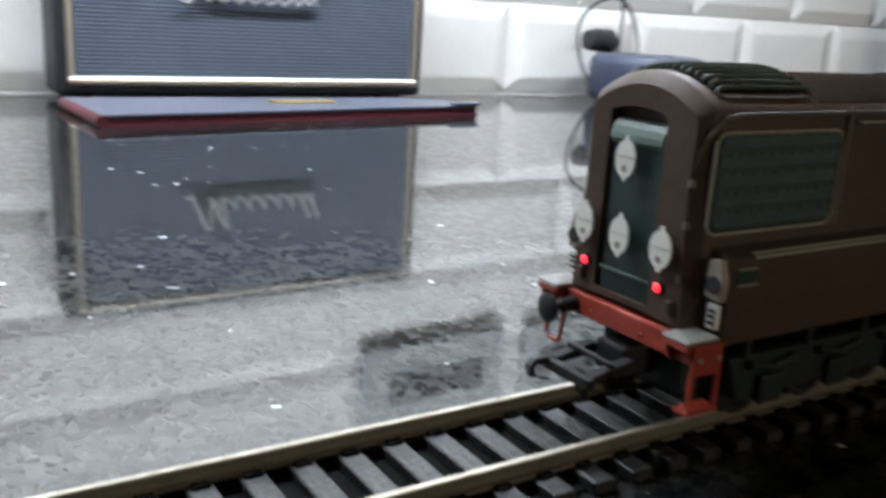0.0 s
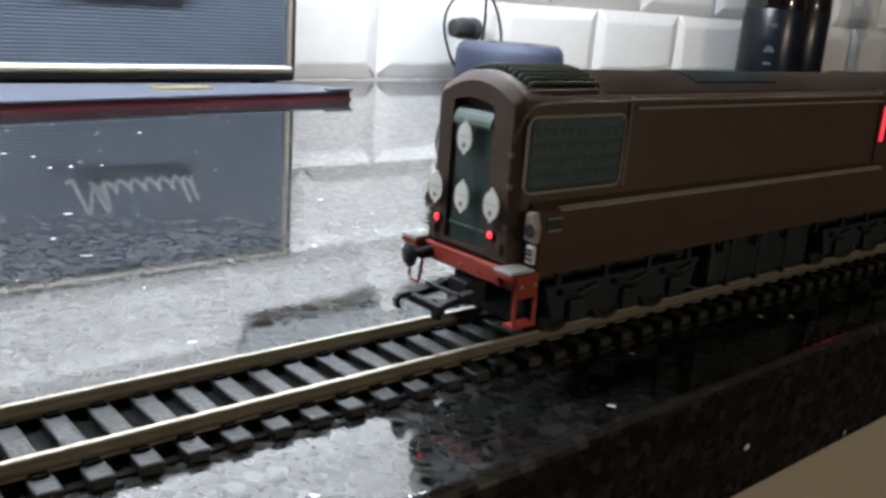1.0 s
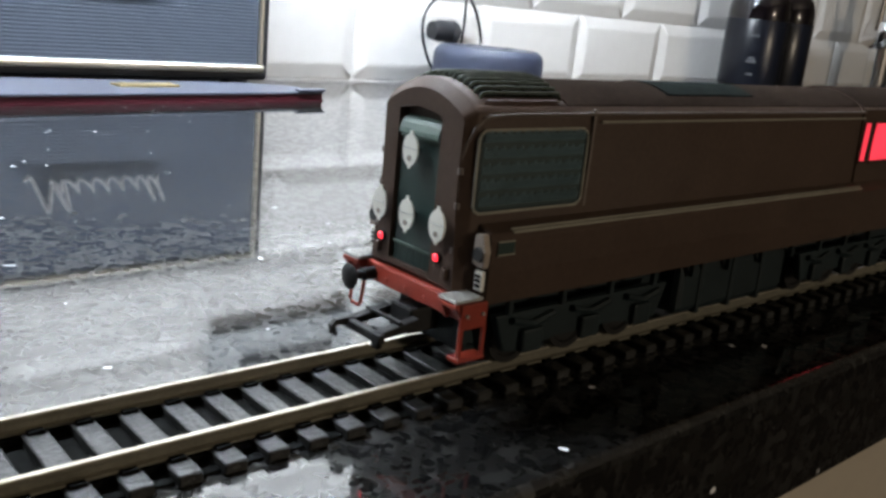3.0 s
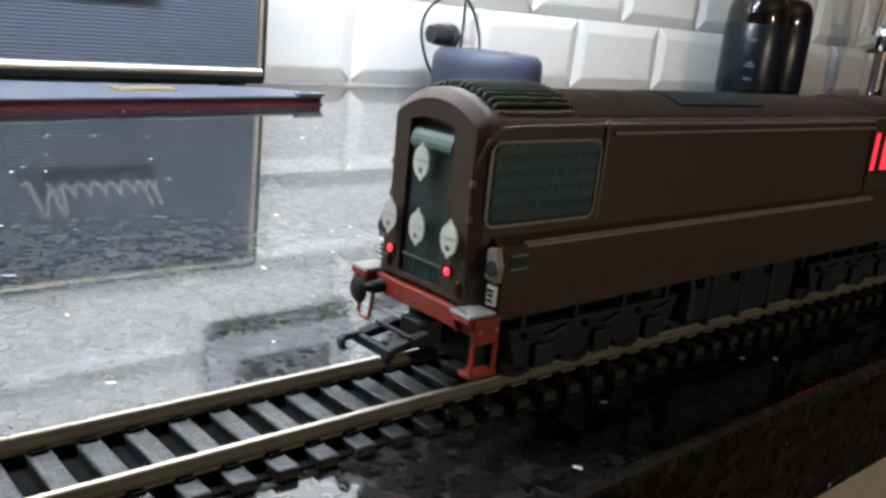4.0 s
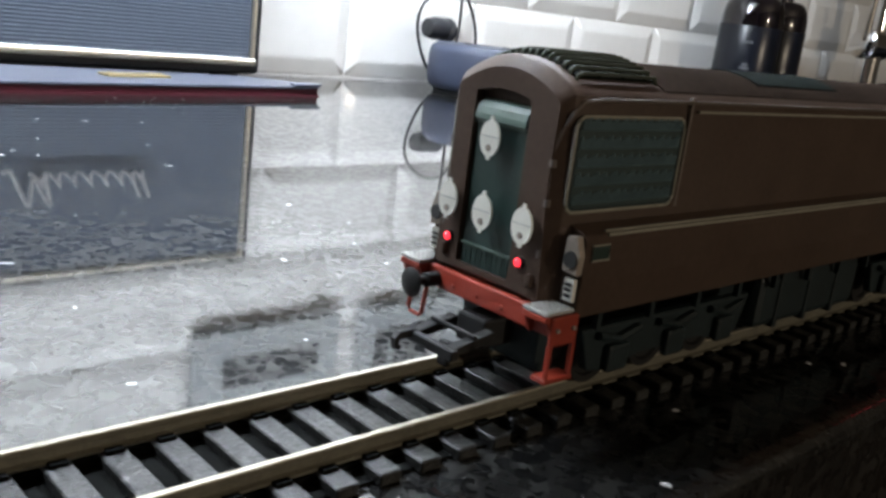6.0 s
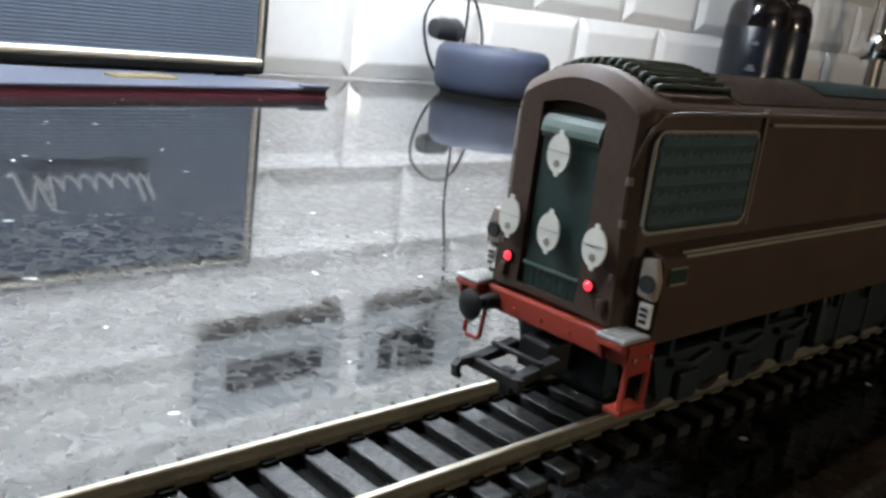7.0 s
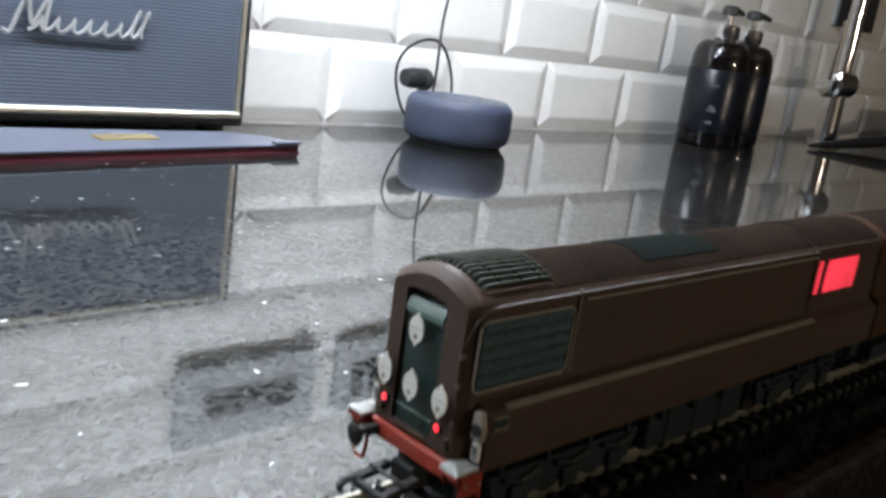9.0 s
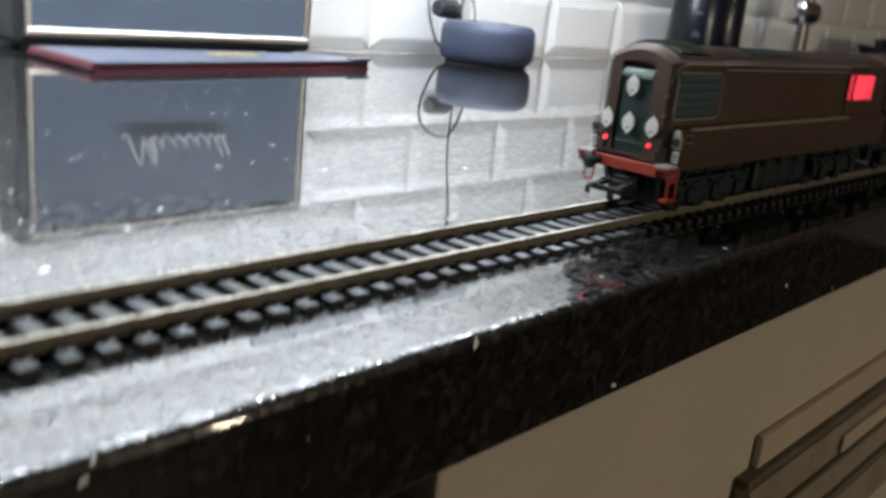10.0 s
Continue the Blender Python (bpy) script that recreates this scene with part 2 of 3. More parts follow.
def box(x0, x1, y0, y1, z0, z1, bevel=0.0, seg=2, bm=None):
    bm = bm or bmesh.new()
    vs = [bm.verts.new((x, y, z)) for x in (x0, x1) for y in (y0, y1) for z in (z0, z1)]
    fs = []
    for q in ((0, 1, 3, 2), (4, 6, 7, 5), (0, 4, 5, 1), (2, 3, 7, 6), (0, 2, 6, 4), (1, 5, 7, 3)):
        fs.append(bm.faces.new([vs[i] for i in q]))
    if bevel:
        es = list({e for f in fs for e in f.edges})
        bmesh.ops.bevel(bm, geom=es, offset=bevel, segments=seg, affect="EDGES", profile=0.5)
    return bm


def prism(poly, axis, a, b, bm=None, bevel=0.0):
    """A polygon pushed along an axis: 'x' takes (y, z), 'y' takes (x, z), 'z' takes (x, y)."""
    bm = bm or bmesh.new()

    def at(p, v):
        return {"x": (v, p[0], p[1]), "y": (p[0], v, p[1]), "z": (p[0], p[1], v)}[axis]
    lo = [bm.verts.new(at(p, a)) for p in poly]
    hi = [bm.verts.new(at(p, b)) for p in poly]
    fs = [bm.faces.new(lo), bm.faces.new(hi)]
    for i in range(len(poly)):
        j = (i + 1) % len(poly)
        fs.append(bm.faces.new((lo[i], lo[j], hi[j], hi[i])))
    if bevel:
        bmesh.ops.bevel(bm, geom=list({e for f in fs for e in f.edges}), offset=bevel, segments=2, affect="EDGES", profile=0.5)
    return bm


def turned(rings, n=32, centre=(0, 0, 0), axis="z", bm=None):
    """A turned body from rings of (radius, along)."""
    bm = bm or bmesh.new()
    rows = []
    for r, h in rings:
        row = []
        for i in range(n):
            a = 2 * math.pi * i / n
            c, s2 = r * math.cos(a), r * math.sin(a)
            p = {"z": (c, s2, h), "x": (h, c, s2), "y": (c, h, s2)}[axis]
            row.append(bm.verts.new((p[0] + centre[0], p[1] + centre[1], p[2] + centre[2])))
        rows.append(row)
    for a, b in zip(rows, rows[1:]):
        for i in range(n):
            j = (i + 1) % n
            bm.faces.new((a[i], a[j], b[j], b[i]))
    bm.faces.new(rows[0])
    bm.faces.new(rows[-1])
    return bm


def tube(points, r, n=8, bm=None, closed=False):
    bm = bm or bmesh.new()
    pts = [Vector(p) for p in points]
    rows = []
    for i, p in enumerate(pts):
        if closed:
            d = pts[(i + 1) % len(pts)] - pts[i - 1]
        else:
            d = pts[min(i + 1, len(pts) - 1)] - pts[max(i - 1, 0)]
        d.normalize()
        up = Vector((0, 0, 1)) if abs(d.z) < 0.9 else Vector((0, 1, 0))
        u = d.cross(up).normalized()
        v = d.cross(u).normalized()
        rr = r[i] if isinstance(r, (list, tuple)) else r
        rows.append([bm.verts.new(p + rr * (math.cos(2 * math.pi * k / n) * u + math.sin(2 * math.pi * k / n) * v)) for k in range(n)])
    pairs = list(zip(rows, rows[1:])) + ([(rows[-1], rows[0])] if closed else [])
    for a, b in pairs:
        for k in range(n):
            j = (k + 1) % n
            bm.faces.new((a[k], a[j], b[j], b[k]))
    if not closed:
        bm.faces.new(rows[0])
        bm.faces.new(rows[-1])
    return bm


def outline(inside, centre, n=120):
    """A closed loop of (y, z) round a shape that is given by a test."""
    pts = []
    for i in range(n):
        a = 2 * math.pi * i / n
        lo, hi = 0.0, 0.2
        for _ in range(40):
            mid = (lo + hi) / 2
            if inside(centre[0] + mid * math.cos(a), centre[1] + mid * math.sin(a)):
                lo = mid
            else:
                hi = mid
        pts.append((centre[0] + lo * math.cos(a), centre[1] + lo * math.sin(a)))
    return pts


def loft(sections, bm=None, cap=(True, True)):
    bm = bm or bmesh.new()
    rows = [[bm.verts.new((x, y, z)) for y, z in ring] for x, ring in sections]
    n = len(rows[0])
    for a, b in zip(rows, rows[1:]):
        for i in range(n):
            j = (i + 1) % n
            bm.faces.new((a[i], a[j], b[j], b[i]))
    if cap[0]:
        bm.faces.new(rows[0])
    if cap[1]:
        bm.faces.new(rows[-1])
    return bm


def smooth_path(points, steps=8):
    """A Catmull-Rom line through the points."""
    p = [Vector(q) for q in points]
    p = [2 * p[0] - p[1]] + p + [2 * p[-1] - p[-2]]
    out = []
    for i in range(1, len(p) - 2):
        for k in range(steps):
            t = k / steps
            out.append(0.5 * (2 * p[i] + (p[i + 1] - p[i - 1]) * t + (2 * p[i - 1] - 5 * p[i] + 4 * p[i + 1] - p[i + 2]) * t * t
                              + (3 * p[i] - 3 * p[i + 1] + p[i + 2] - p[i - 1]) * t ** 3))
    out.append(p[-2])
    return out


def structure(name, bm, material, label, smooth=False):
    return tagged(part(name, bm, material, smooth=smooth), label, name.split("_")[0], "", "structure")


# ---- large structure ----
structure("floor", box(-2.2, 4.4, -2.8, 0.9, -0.05, 0.0), FLOORM, "unseen kitchen floor, coloured dark to dim reflections")
structure("ceiling", box(-2.2, 4.4, -2.8, 0.9, 2.4, 2.45), CEIL, "plain off-white painted ceiling")
wall_north = structure("wall_north", box(-2.2, 4.4, WALL + 0.007, WALL + 0.12, 0.0, 2.4), PLASTER, "kitchen wall behind the worktop with white bevelled tiles")
structure("wall_south", box(-2.2, 4.4, -2.9, -2.8, 0.0, 2.4), PLASTER, "plain painted wall of the dark room")
structure("wall_west", box(-2.3, -2.2, -2.8, 0.8, 0.0, 2.4), PLASTER, "plain painted wall of the dark room")
structure("wall_east", box(4.4, 4.5, -2.8, 0.8, 0.0, 2.4), PLASTER, "plain painted wall of the dark room")

worktop = part("worktop", box(-1.3, 3.4, EDGE, WALL + 0.006, TOP - 0.0326, TOP, 0.0025, 12), QUARTZ)
for poly in worktop.data.polygons:
    poly.use_smooth = poly.area < 0.004      # the round arris; the flat faces stay flat
tagged(worktop, "polished grey quartz worktop with dark chips and white flecks for glints", "worktop", "", "structure")


def drawer_unit(x0, x1, front, label):
    u = thing("base_cabinet", ((x0 + x1) / 2, 0.11, 0.1), label, "cabinet", "base cabinets under the worktop")
    h = (x1 - x0) / 2
    part("carcass", box(-h, h, 0.021, 0.55, 0.0, 0.764), WHITE, u)
    d = part("drawer_front", box(-h + 0.0015, h - 0.0015, 0.0, 0.02, 0.455, 0.762, 0.0015), front, u)
    part("door", box(-h + 0.0015, h - 0.0015, 0.0, 0.02, 0.02, 0.45, 0.0015), front, u)
    part("plinth", box(-h, h, 0.06, 0.075, -0.099, -0.002), OAKD, u)
    return u, d


cream_unit, cream_drawer = drawer_unit(0.0205, 0.6195, CREAM, "cream lacquered drawer cabinet with a layered wooden pull")
dark_unit, dark_drawer = drawer_unit(-0.5815, 0.0165, BLACKGLASS, "built-in appliance with a black glass front under the worktop")
far_unit, far_drawer = drawer_unit(0.6225, 1.2215, CREAM, "cream lacquered base cabinet with plain fronts")

# layered pull on the cream drawer
pull = part("pull_handle", box(-0.094, 0.262, -0.0055, -0.0006, 0.612, 0.652, 0.001), OAK, cream_drawer, "layered grey-brown wooden pull")
for y0, y1, z0, z1, x0, m in ((-0.0040, -0.0006, 0.678, 0.694, -0.080, OAKL), (-0.0070, -0.0006, 0.6735, 0.6775, -0.094, OAKD),
                              (-0.0085, -0.0006, 0.6535, 0.673, -0.094, OAK), (-0.0110, -0.0088, 0.656, 0.666, 0.019, OAKL),
                              (-0.0105, -0.0058, 0.6500, 0.6525, -0.075, OAKD), (-0.0095, -0.0058, 0.632, 0.649, -0.094, OAK),
                              (-0.0115, -0.0058, 0.6275, 0.631, -0.070, OAKD), (-0.0120, -0.0058, 0.600, 0.6265, -0.094, OAK)):
    part("slat", box(x0, 0.262, y0, y1, z0, z1, 0.0006), m, pull)

# wall cabinet with a light strip under its back edge
LED_Y, LED_Z = 0.44, 1.405
cab = thing("wall_cabinet", (0.1, 0.5, LED_Z + 0.006), "white wall cabinet above the worktop with a lit strip below", "cabinet")
part("bottom_panel", box(-1.0, 0.72, -0.15, 0.18, 0.0, 0.018, 0.001), WHITE, cab)
part("body", box(-1.0, 0.72, -0.15, 0.18, 0.019, 0.70), WHITE, cab)
for k in range(3):
    part("door", box(-1.0 + k * 0.5735, -1.0 + k * 0.5735 + 0.571, -0.171, -0.152, -0.012, 0.70, 0.0015), CREAM, cab)

strip = thing("led_strip", (0.0, LED_Y, LED_Z), "white tape with a row of lit cool-white diodes", "light strip")
part("tape", box(-0.31, 0.72, -0.005, 0.005, 0.004, 0.0055), TAPE, strip)
chip_mesh = finish(box(-0.0025, 0.0025, -0.0025, 0.0025, 0.002, 0.0038), "led_chip", LEDM)
for k in range(61):
    c = new("diode", chip_mesh)
    c.parent = strip
    c.location = (-0.295 + k * 0.01667, 0, 0)

# made-up stand, out of view, for the added warm light
unseen_lamp = thing("unseen_lamp", (0.9, -2.1, 0.0), "unseen floor lamp added to carry the warm light of the dark room", "lamp")
part("foot", turned([(0.13, 0.0), (0.13, 0.012), (0.02, 0.022)], 32), IRON, unseen_lamp, smooth=True)
part("pole", turned([(0.010, 0.022), (0.010, 1.14)], 16), IRON, unseen_lamp, smooth=True)
part("socket", turned([(0.012, 1.14), (0.014, 1.16), (0.014, 1.165)], 16), PVCD, unseen_lamp, smooth=True)


# ---- sockets on the wall ----
def socket_box(x0, z0, w, h, label):
    s = thing("wall_socket", (x0, WALL, z0), label, "socket", "surface sockets on the tiled wall")
    part("back_box", box(0.001, w - 0.001, -0.0056, -0.0005, 0.001, h - 0.001, 0.0012, 2), PVC, s)
    return s


s1 = socket_box(0.372, 1.1185, 0.150, 0.080, "grey surface-mounted plate with a dark rectangular insert")
part("face_plate", box(0, 0.150, -0.0105, -0.0058, 0, 0.080, 0.0022, 3), PVC, s1)
part("insert", box(0.027, 0.126, -0.0117, -0.0106, 0.026, 0.054, 0.0005), PVCD, s1, "dark glossy insert")
s2 = socket_box(0.549, 1.1185, 0.150, 0.080, "grey surface-mounted double socket with a black plug")
part("face_plate", box(0, 0.150, -0.0105, -0.0058, 0, 0.080, 0.0022, 3), PVC, s2)
part("rocker", box(0.018, 0.034, -0.0128, -0.0106, 0.028, 0.064, 0.0008), PVCD, s2)
part("rocker", box(0.034, 0.054, -0.0124, -0.0106, 0.024, 0.036, 0.0008), PVCD, s2)
plug = thing("power_plug", (0.590, WALL - 0.0106, 1.150), "black mains plug pushed into the double socket", "plug")
part("plug_body", box(0, 0.044, -0.012, -0.0005, 0.006, 0.036, 0.004, 3), PVCD, plug)
part("cord_grip", tube([(0.030, -0.007, 0.008), (0.030, -0.007, -0.014)], 0.0030, 10), PVCD, plug)
s3 = socket_box(1.50, 1.085, 0.149, 0.092, "dark surface-mounted double socket beside the sink")
part("face_plate", box(0, 0.149, -0.0105, -0.0058, 0, 0.092, 0.0022, 3), PVCD, s3)


# ---- smart speaker with its cable ----
dot = thing("smart_speaker", (0.596, 0.598, TOP), "round slate-blue smart speaker with a fabric side", "speaker")
part("base", turned([(0.0405, 0.0), (0.0425, 0.0005), (0.0435, 0.0025), (0.0400, 0.003)], 64), PVCD, dot, smooth=True)
part("fabric_side", turned([(0.0425, 0.0032), (0.0462, 0.0050), (0.0484, 0.0085), (0.0494, 0.0140), (0.0496, 0.0210), (0.0495, 0.0300),
                            (0.0490, 0.0350), (0.0476, 0.0386), (0.0455, 0.0404)], 72), SLATE, dot, smooth=True)
part("top_plate", turned([(0.0454, 0.0400), (0.0448, 0.0415), (0.0435, 0.0424), (0.0300, 0.0428), (0.0002, 0.0428)], 64), SLATETOP, dot, smooth=True)
for a in (0, 90, 180, 270):
    part("button", turned([(0.0035, 0.0429), (0.0033, 0.0434), (0.0002, 0.0435)], 16,
                          (0.024 * math.cos(radians(a)), 0.024 * math.sin(radians(a)), 0)), PVCD, dot)

cable = thing("power_cable", (0.0, 0.0, 0.0), "thin black power cable looped against the tiles behind the speaker", "cable")
loop = []
for k in range(40):
    a = radians(-60 + k * 9.6)
    loop.append((0.607 + 0.037 * math.cos(a), 0.662 + 0.003 * math.sin(3 * a), 0.949 + 0.040 * math.sin(a)))
part("loop", tube(loop, 0.0014, 8), CABLE, cable, smooth=True)
part("lead", tube(smooth_path([(0.612, 0.655, 0.934), (0.6145, 0.655, 0.960), (0.6165, 0.657, 1.010), (0.625, 0.655, 1.07),
                               (0.626, 0.655, 1.108), (0.620, 0.6575, 1.130)]), 0.0013, 8), CABLE, cable, smooth=True)
part("lead_to_speaker", tube(smooth_path([(0.6235, 0.662, 0.915), (0.620, 0.658, 0.905), (0.612, 0.650, 0.908), (0.600, 0.644, 0.911)]), 0.0016, 8), CABLE, cable, smooth=True)
part("inline_lump", turned([(0.002, -0.017), (0.008, -0.016), (0.0100, -0.008), (0.0098, 0.005), (0.007, 0.015), (0.003, 0.018)], 16,
                           (0.590, 0.654, 0.952), "x"), CABLE, cable, "moulded cable plug", smooth=True)
part("tie", turned([(0.0105, -0.0035), (0.0114, -0.001), (0.0114, 0.001), (0.0105, 0.0035)], 16, (0.598, 0.654, 0.951), "x"), PVCD, cable, smooth=True)

# ---- amplifier-shaped box against the wall ----
amp = thing("amplifier_box", (0.2635, 0.660, TOP), "small black vinyl amplifier-shaped box with gold piping", "box")
HWD, HT = 0.133, 0.1475
part("case", box(-HWD, HWD, -0.020, 0.0205, 0.004, HT, 0.004, 3), VINYL, amp)
for sx in (-1, 1):
    part("foot", turned([(0.006, 0.0), (0.007, 0.001), (0.007, 0.0045)], 16, (sx * 0.115, -0.006, 0)), PVCD, amp)
    part("foot", turned([(0.006, 0.0), (0.007, 0.001), (0.007, 0.0045)], 16, (sx * 0.115, 0.012, 0)), PVCD, amp)
part("front_cloth", box(-0.1215, 0.1215, -0.0222, -0.0202, 0.0165, 0.136), CLOTH, amp, "blue-grey ribbed speaker cloth")
for pts, r in ((((-0.126, 0.0136), (0.126, 0.0136)), 0.0031), (((-0.126, 0.1385), (0.126, 0.1385)), 0.0022),
               (((-0.1240, 0.0136), (-0.1240, 0.1385)), 0.0022), (((0.1240, 0.0136), (0.1240, 0.1385)), 0.0022)):
    part("piping", tube([(x, -0.0222, z) for x, z in pts], r, 14), GOLD, amp, "pale gold piping", smooth=True)
# a plain looped line stands where the badge is
def looped(x0, x1, z0, turns, high, lean=0.45):
    pts = []
    for k in range(turns * 14 + 1):
        a = 2 * math.pi * k / 14
        h = high * (1 - math.cos(a)) / 2
        pts.append((x0 + (x1 - x0) * k / (turns * 14) + 0.0018 * math.sin(a) + lean * h, -0.0262, z0 + h))
    return pts


badge = part("badge", tube(looped(-0.0385, 0.026, 0.0665, 6, 0.0095), 0.0013, 8), CLOTHW, amp, "raised white looped badge line", smooth=True)
part("stroke", tube(looped(0.026, 0.040, 0.0668, 2, 0.019), 0.0013, 8), CLOTHW, badge, smooth=True)
part("stroke", tube(smooth_path([(-0.055, -0.0262, 0.0655), (-0.0500, -0.0262, 0.0650), (-0.044, -0.0262, 0.078), (-0.0385, -0.0262, 0.0885), (-0.0372, -0.0262, 0.078),
                                 (-0.0355, -0.0262, 0.0700), (-0.030, -0.0262, 0.080), (-0.0245, -0.0262, 0.0885), (-0.0265, -0.0262, 0.076), (-0.0285, -0.0262, 0.0665)]),
                   0.0015, 8), CLOTHW, badge, smooth=True)

# ---- flat folder in front of it ----
fold = thing("folder", (0.262, 0.538, TOP), "navy leatherette folder with burgundy edges and a brass clasp", "folder", "", 7.4)
poly = [(-0.131, -0.0005), (0.1315, -0.0005), (0.128, 0.030), (0.100, 0.052), (-0.124, 0.084)]
part("page_block", prism([(x * 0.992, y + 0.0006) for x, y in poly], "z", 0.0012, 0.0052), BURG, fold)
part("back_cover", prism(poly, "z", 0.0, 0.0012), BURG, fold)
part("front_cover", prism(poly, "z", 0.0052, 0.0068, bevel=0.0004), NAVY, fold)
part("lip", prism([(0.108, -0.0012), (0.1325, -0.0016), (0.1325, 0.006), (0.110, 0.006)], "z", 0.0068, 0.0086, bevel=0.0005), NAVY, fold)
part("spine", tube([(-0.131, -0.0005, 0.0032), (-0.124, 0.084, 0.0032)], 0.0034, 10), BURG, fold, smooth=True)
clasp = part("clasp", box(-0.012, 0.030, 0.026, 0.040, 0.0069, 0.0084, 0.0005), BRASS, fold, "brass clasp plate")
part("screw", turned([(0.0016, 0.0085), (0.0014, 0.0091), (0.0002, 0.0092)], 10, (-0.008, 0.033, 0)), BRASS, clasp)
part("screw", turned([(0.0016, 0.0085), (0.0014, 0.0091), (0.0002, 0.0092)], 10, (0.026, 0.033, 0)), BRASS, clasp)


# ---- pump bottles, tap, pan ----
def pump_bottle(x, y, turn):
    b = thing("pump_bottle", (x, y, TOP), "dark amber pump bottle with a black label and chrome collar", "bottle", "pump bottles by the sink", turn)
    b.scale = (1.0, 1.0, 0.95)
    r = 0.0365
    part("bottle", turned([(r - 0.004, 0.0), (r - 0.001, 0.0015), (r, 0.005), (r, 0.106)]
                          + [(0.0140 + (r - 0.0140) * math.cos(radians(a)) ** 0.62, 0.106 + 0.032 * math.sin(radians(a))) for a in range(6, 90, 6)]
                          + [(0.0138, 0.1382), (0.0135, 0.140)], 64), AMBER, b, smooth=True)
    part("label", turned([(r + 0.0003, 0.018), (r + 0.0005, 0.0185), (r + 0.0005, 0.099), (r + 0.0003, 0.0995)], 48), LABELM, b, smooth=True)
    for k, (w, z) in enumerate(((0.010, 0.078), (0.007, 0.050), (0.012, 0.046), (0.009, 0.030))):
        part("print", box(-r - 0.0012, -r - 0.0006, -w / 2, w / 2, z, z + 0.003), LABELP, b)
    part("collar", turned([(0.0150, 0.1402), (0.0155, 0.141), (0.0155, 0.156), (0.0140, 0.158), (0.008, 0.159)], 32), CHROME, b, smooth=True)
    part("stem", turned([(0.0042, 0.159), (0.0042, 0.171)], 16), CHROME, b, smooth=True)
    part("pump_head", turned([(0.009, 0.171), (0.0105, 0.173), (0.0105, 0.180), (0.008, 0.183), (0.0005, 0.184)], 24), PVCD, b, smooth=True)
    part("nozzle", tube([(0, 0, 0.178), (0.020, -0.008, 0.1785), (0.036, -0.015, 0.176)], [0.0052, 0.0045, 0.0035], 10), PVCD, b, smooth=True)
    return b


pump_bottle(1.062, 0.612, 30)
pump_bottle(1.134, 0.618, 20)

tap = thing("mixer_tap", (1.42, 0.612, TOP), "chrome kitchen mixer tap with a tall spout and a side lever", "tap")
part("base_flange", turned([(0.026, 0.0), (0.026, 0.004), (0.022, 0.007)], 32), CHROME, tap, smooth=True)
part("column", turned([(0.0165, 0.007), (0.0165, 0.085)], 32), CHROME, tap, smooth=True)
part("valve_body", turned([(0.015, -0.034), (0.0215, -0.031), (0.0225, 0.0), (0.0215, 0.028), (0.014, 0.031)], 32, (0, 0, 0.095), "x"), CHROME, tap, smooth=True)
part("lever", tube([(-0.030, 0, 0.10), (-0.034, -0.004, 0.150), (-0.036, -0.006, 0.188)], [0.006, 0.0042, 0.003], 10), CHROME, tap, smooth=True)
part("spout", tube(smooth_path([(0.010, 0, 0.11), (0.012, -0.002, 0.25), (0.020, -0.03, 0.34), (0.03, -0.09, 0.37), (0.04, -0.15, 0.34), (0.042, -0.165, 0.29)]), 0.0115, 16), CHROME, tap, smooth=True)

pan = thing("frying_pan", (1.80, 0.50, TOP), "black frying pan with its handle reaching over the worktop", "pan")
part("body", turned([(0.100, 0.0), (0.106, 0.001), (0.128, 0.036), (0.135, 0.048), (0.132, 0.048), (0.124, 0.036), (0.104, 0.004), (0.001, 0.003)], 48), PAN, pan, smooth=True)
part("handle", tube([(-0.128, 0.02, 0.040), (-0.22, 0.035, 0.026), (-0.36, 0.058, 0.014), (-0.47, 0.075, 0.0065), (-0.500, 0.079, 0.0045)],
                    [0.011, 0.011, 0.009, 0.005, 0.002], 12), PAN, pan, smooth=True)
part("handle_bracket", box(-0.145, -0.115, 0.008, 0.032, 0.030, 0.052, 0.003), PAN, pan)
part("spatula", tube([(-0.13, 0.06, 0.056), (-0.02, 0.02, 0.062), (0.10, -0.03, 0.058)], [0.009, 0.008, 0.012], 10), PAN, pan, smooth=True)

# ---- track ----
AXIS, YAW = 0.1372, -0.5
track = thing("railway_track", (0.131, AXIS, TOP), "straight model railway track with yellowish rails on dark sleepers", "track", "", YAW)
X0, X1, GAUGE = -0.55, 0.85, 0.0097
for sy in (-1, 1):
    y = sy * GAUGE
    prof = [(y - 0.0012, 0.0022), (y + 0.0012, 0.0022), (y + 0.0012, 0.0026), (y + 0.00035, 0.0029), (y + 0.00035, 0.0039), (y + 0.0006, 0.0042),
            (y + 0.0006, 0.00485), (y - 0.0006, 0.00485), (y - 0.0006, 0.0042), (y - 0.00035, 0.0039), (y - 0.00035, 0.0029), (y - 0.0012, 0.0026)]
    rail = part("rail", prism(prof, "x", X0, X1), RAILSIDE, track)
    part("rail_head", prism([(y - 0.00055, 0.0049), (y + 0.00055, 0.0049), (y + 0.00045, 0.0051), (y - 0.00045, 0.0051)], "x", X0, X1), RAILM, rail, "bright worn rail head")

# ---- locomotive ----
loco = thing("model_locomotive", (0.1325, 0.1352, TOP), "maroon model diesel locomotive with white discs and red tail lamps", "locomotive", "", YAW)
ROOF = 0.0629


def hood(y, z, grow=0.0):
    hw = 0.01395 - max(0.0, z - 0.034) * 0.042 + grow
    return abs(y) <= hw and z >= 0.0225 and z <= ROOF + grow - 27.0 * y * y


C = (0.0, 0.042)
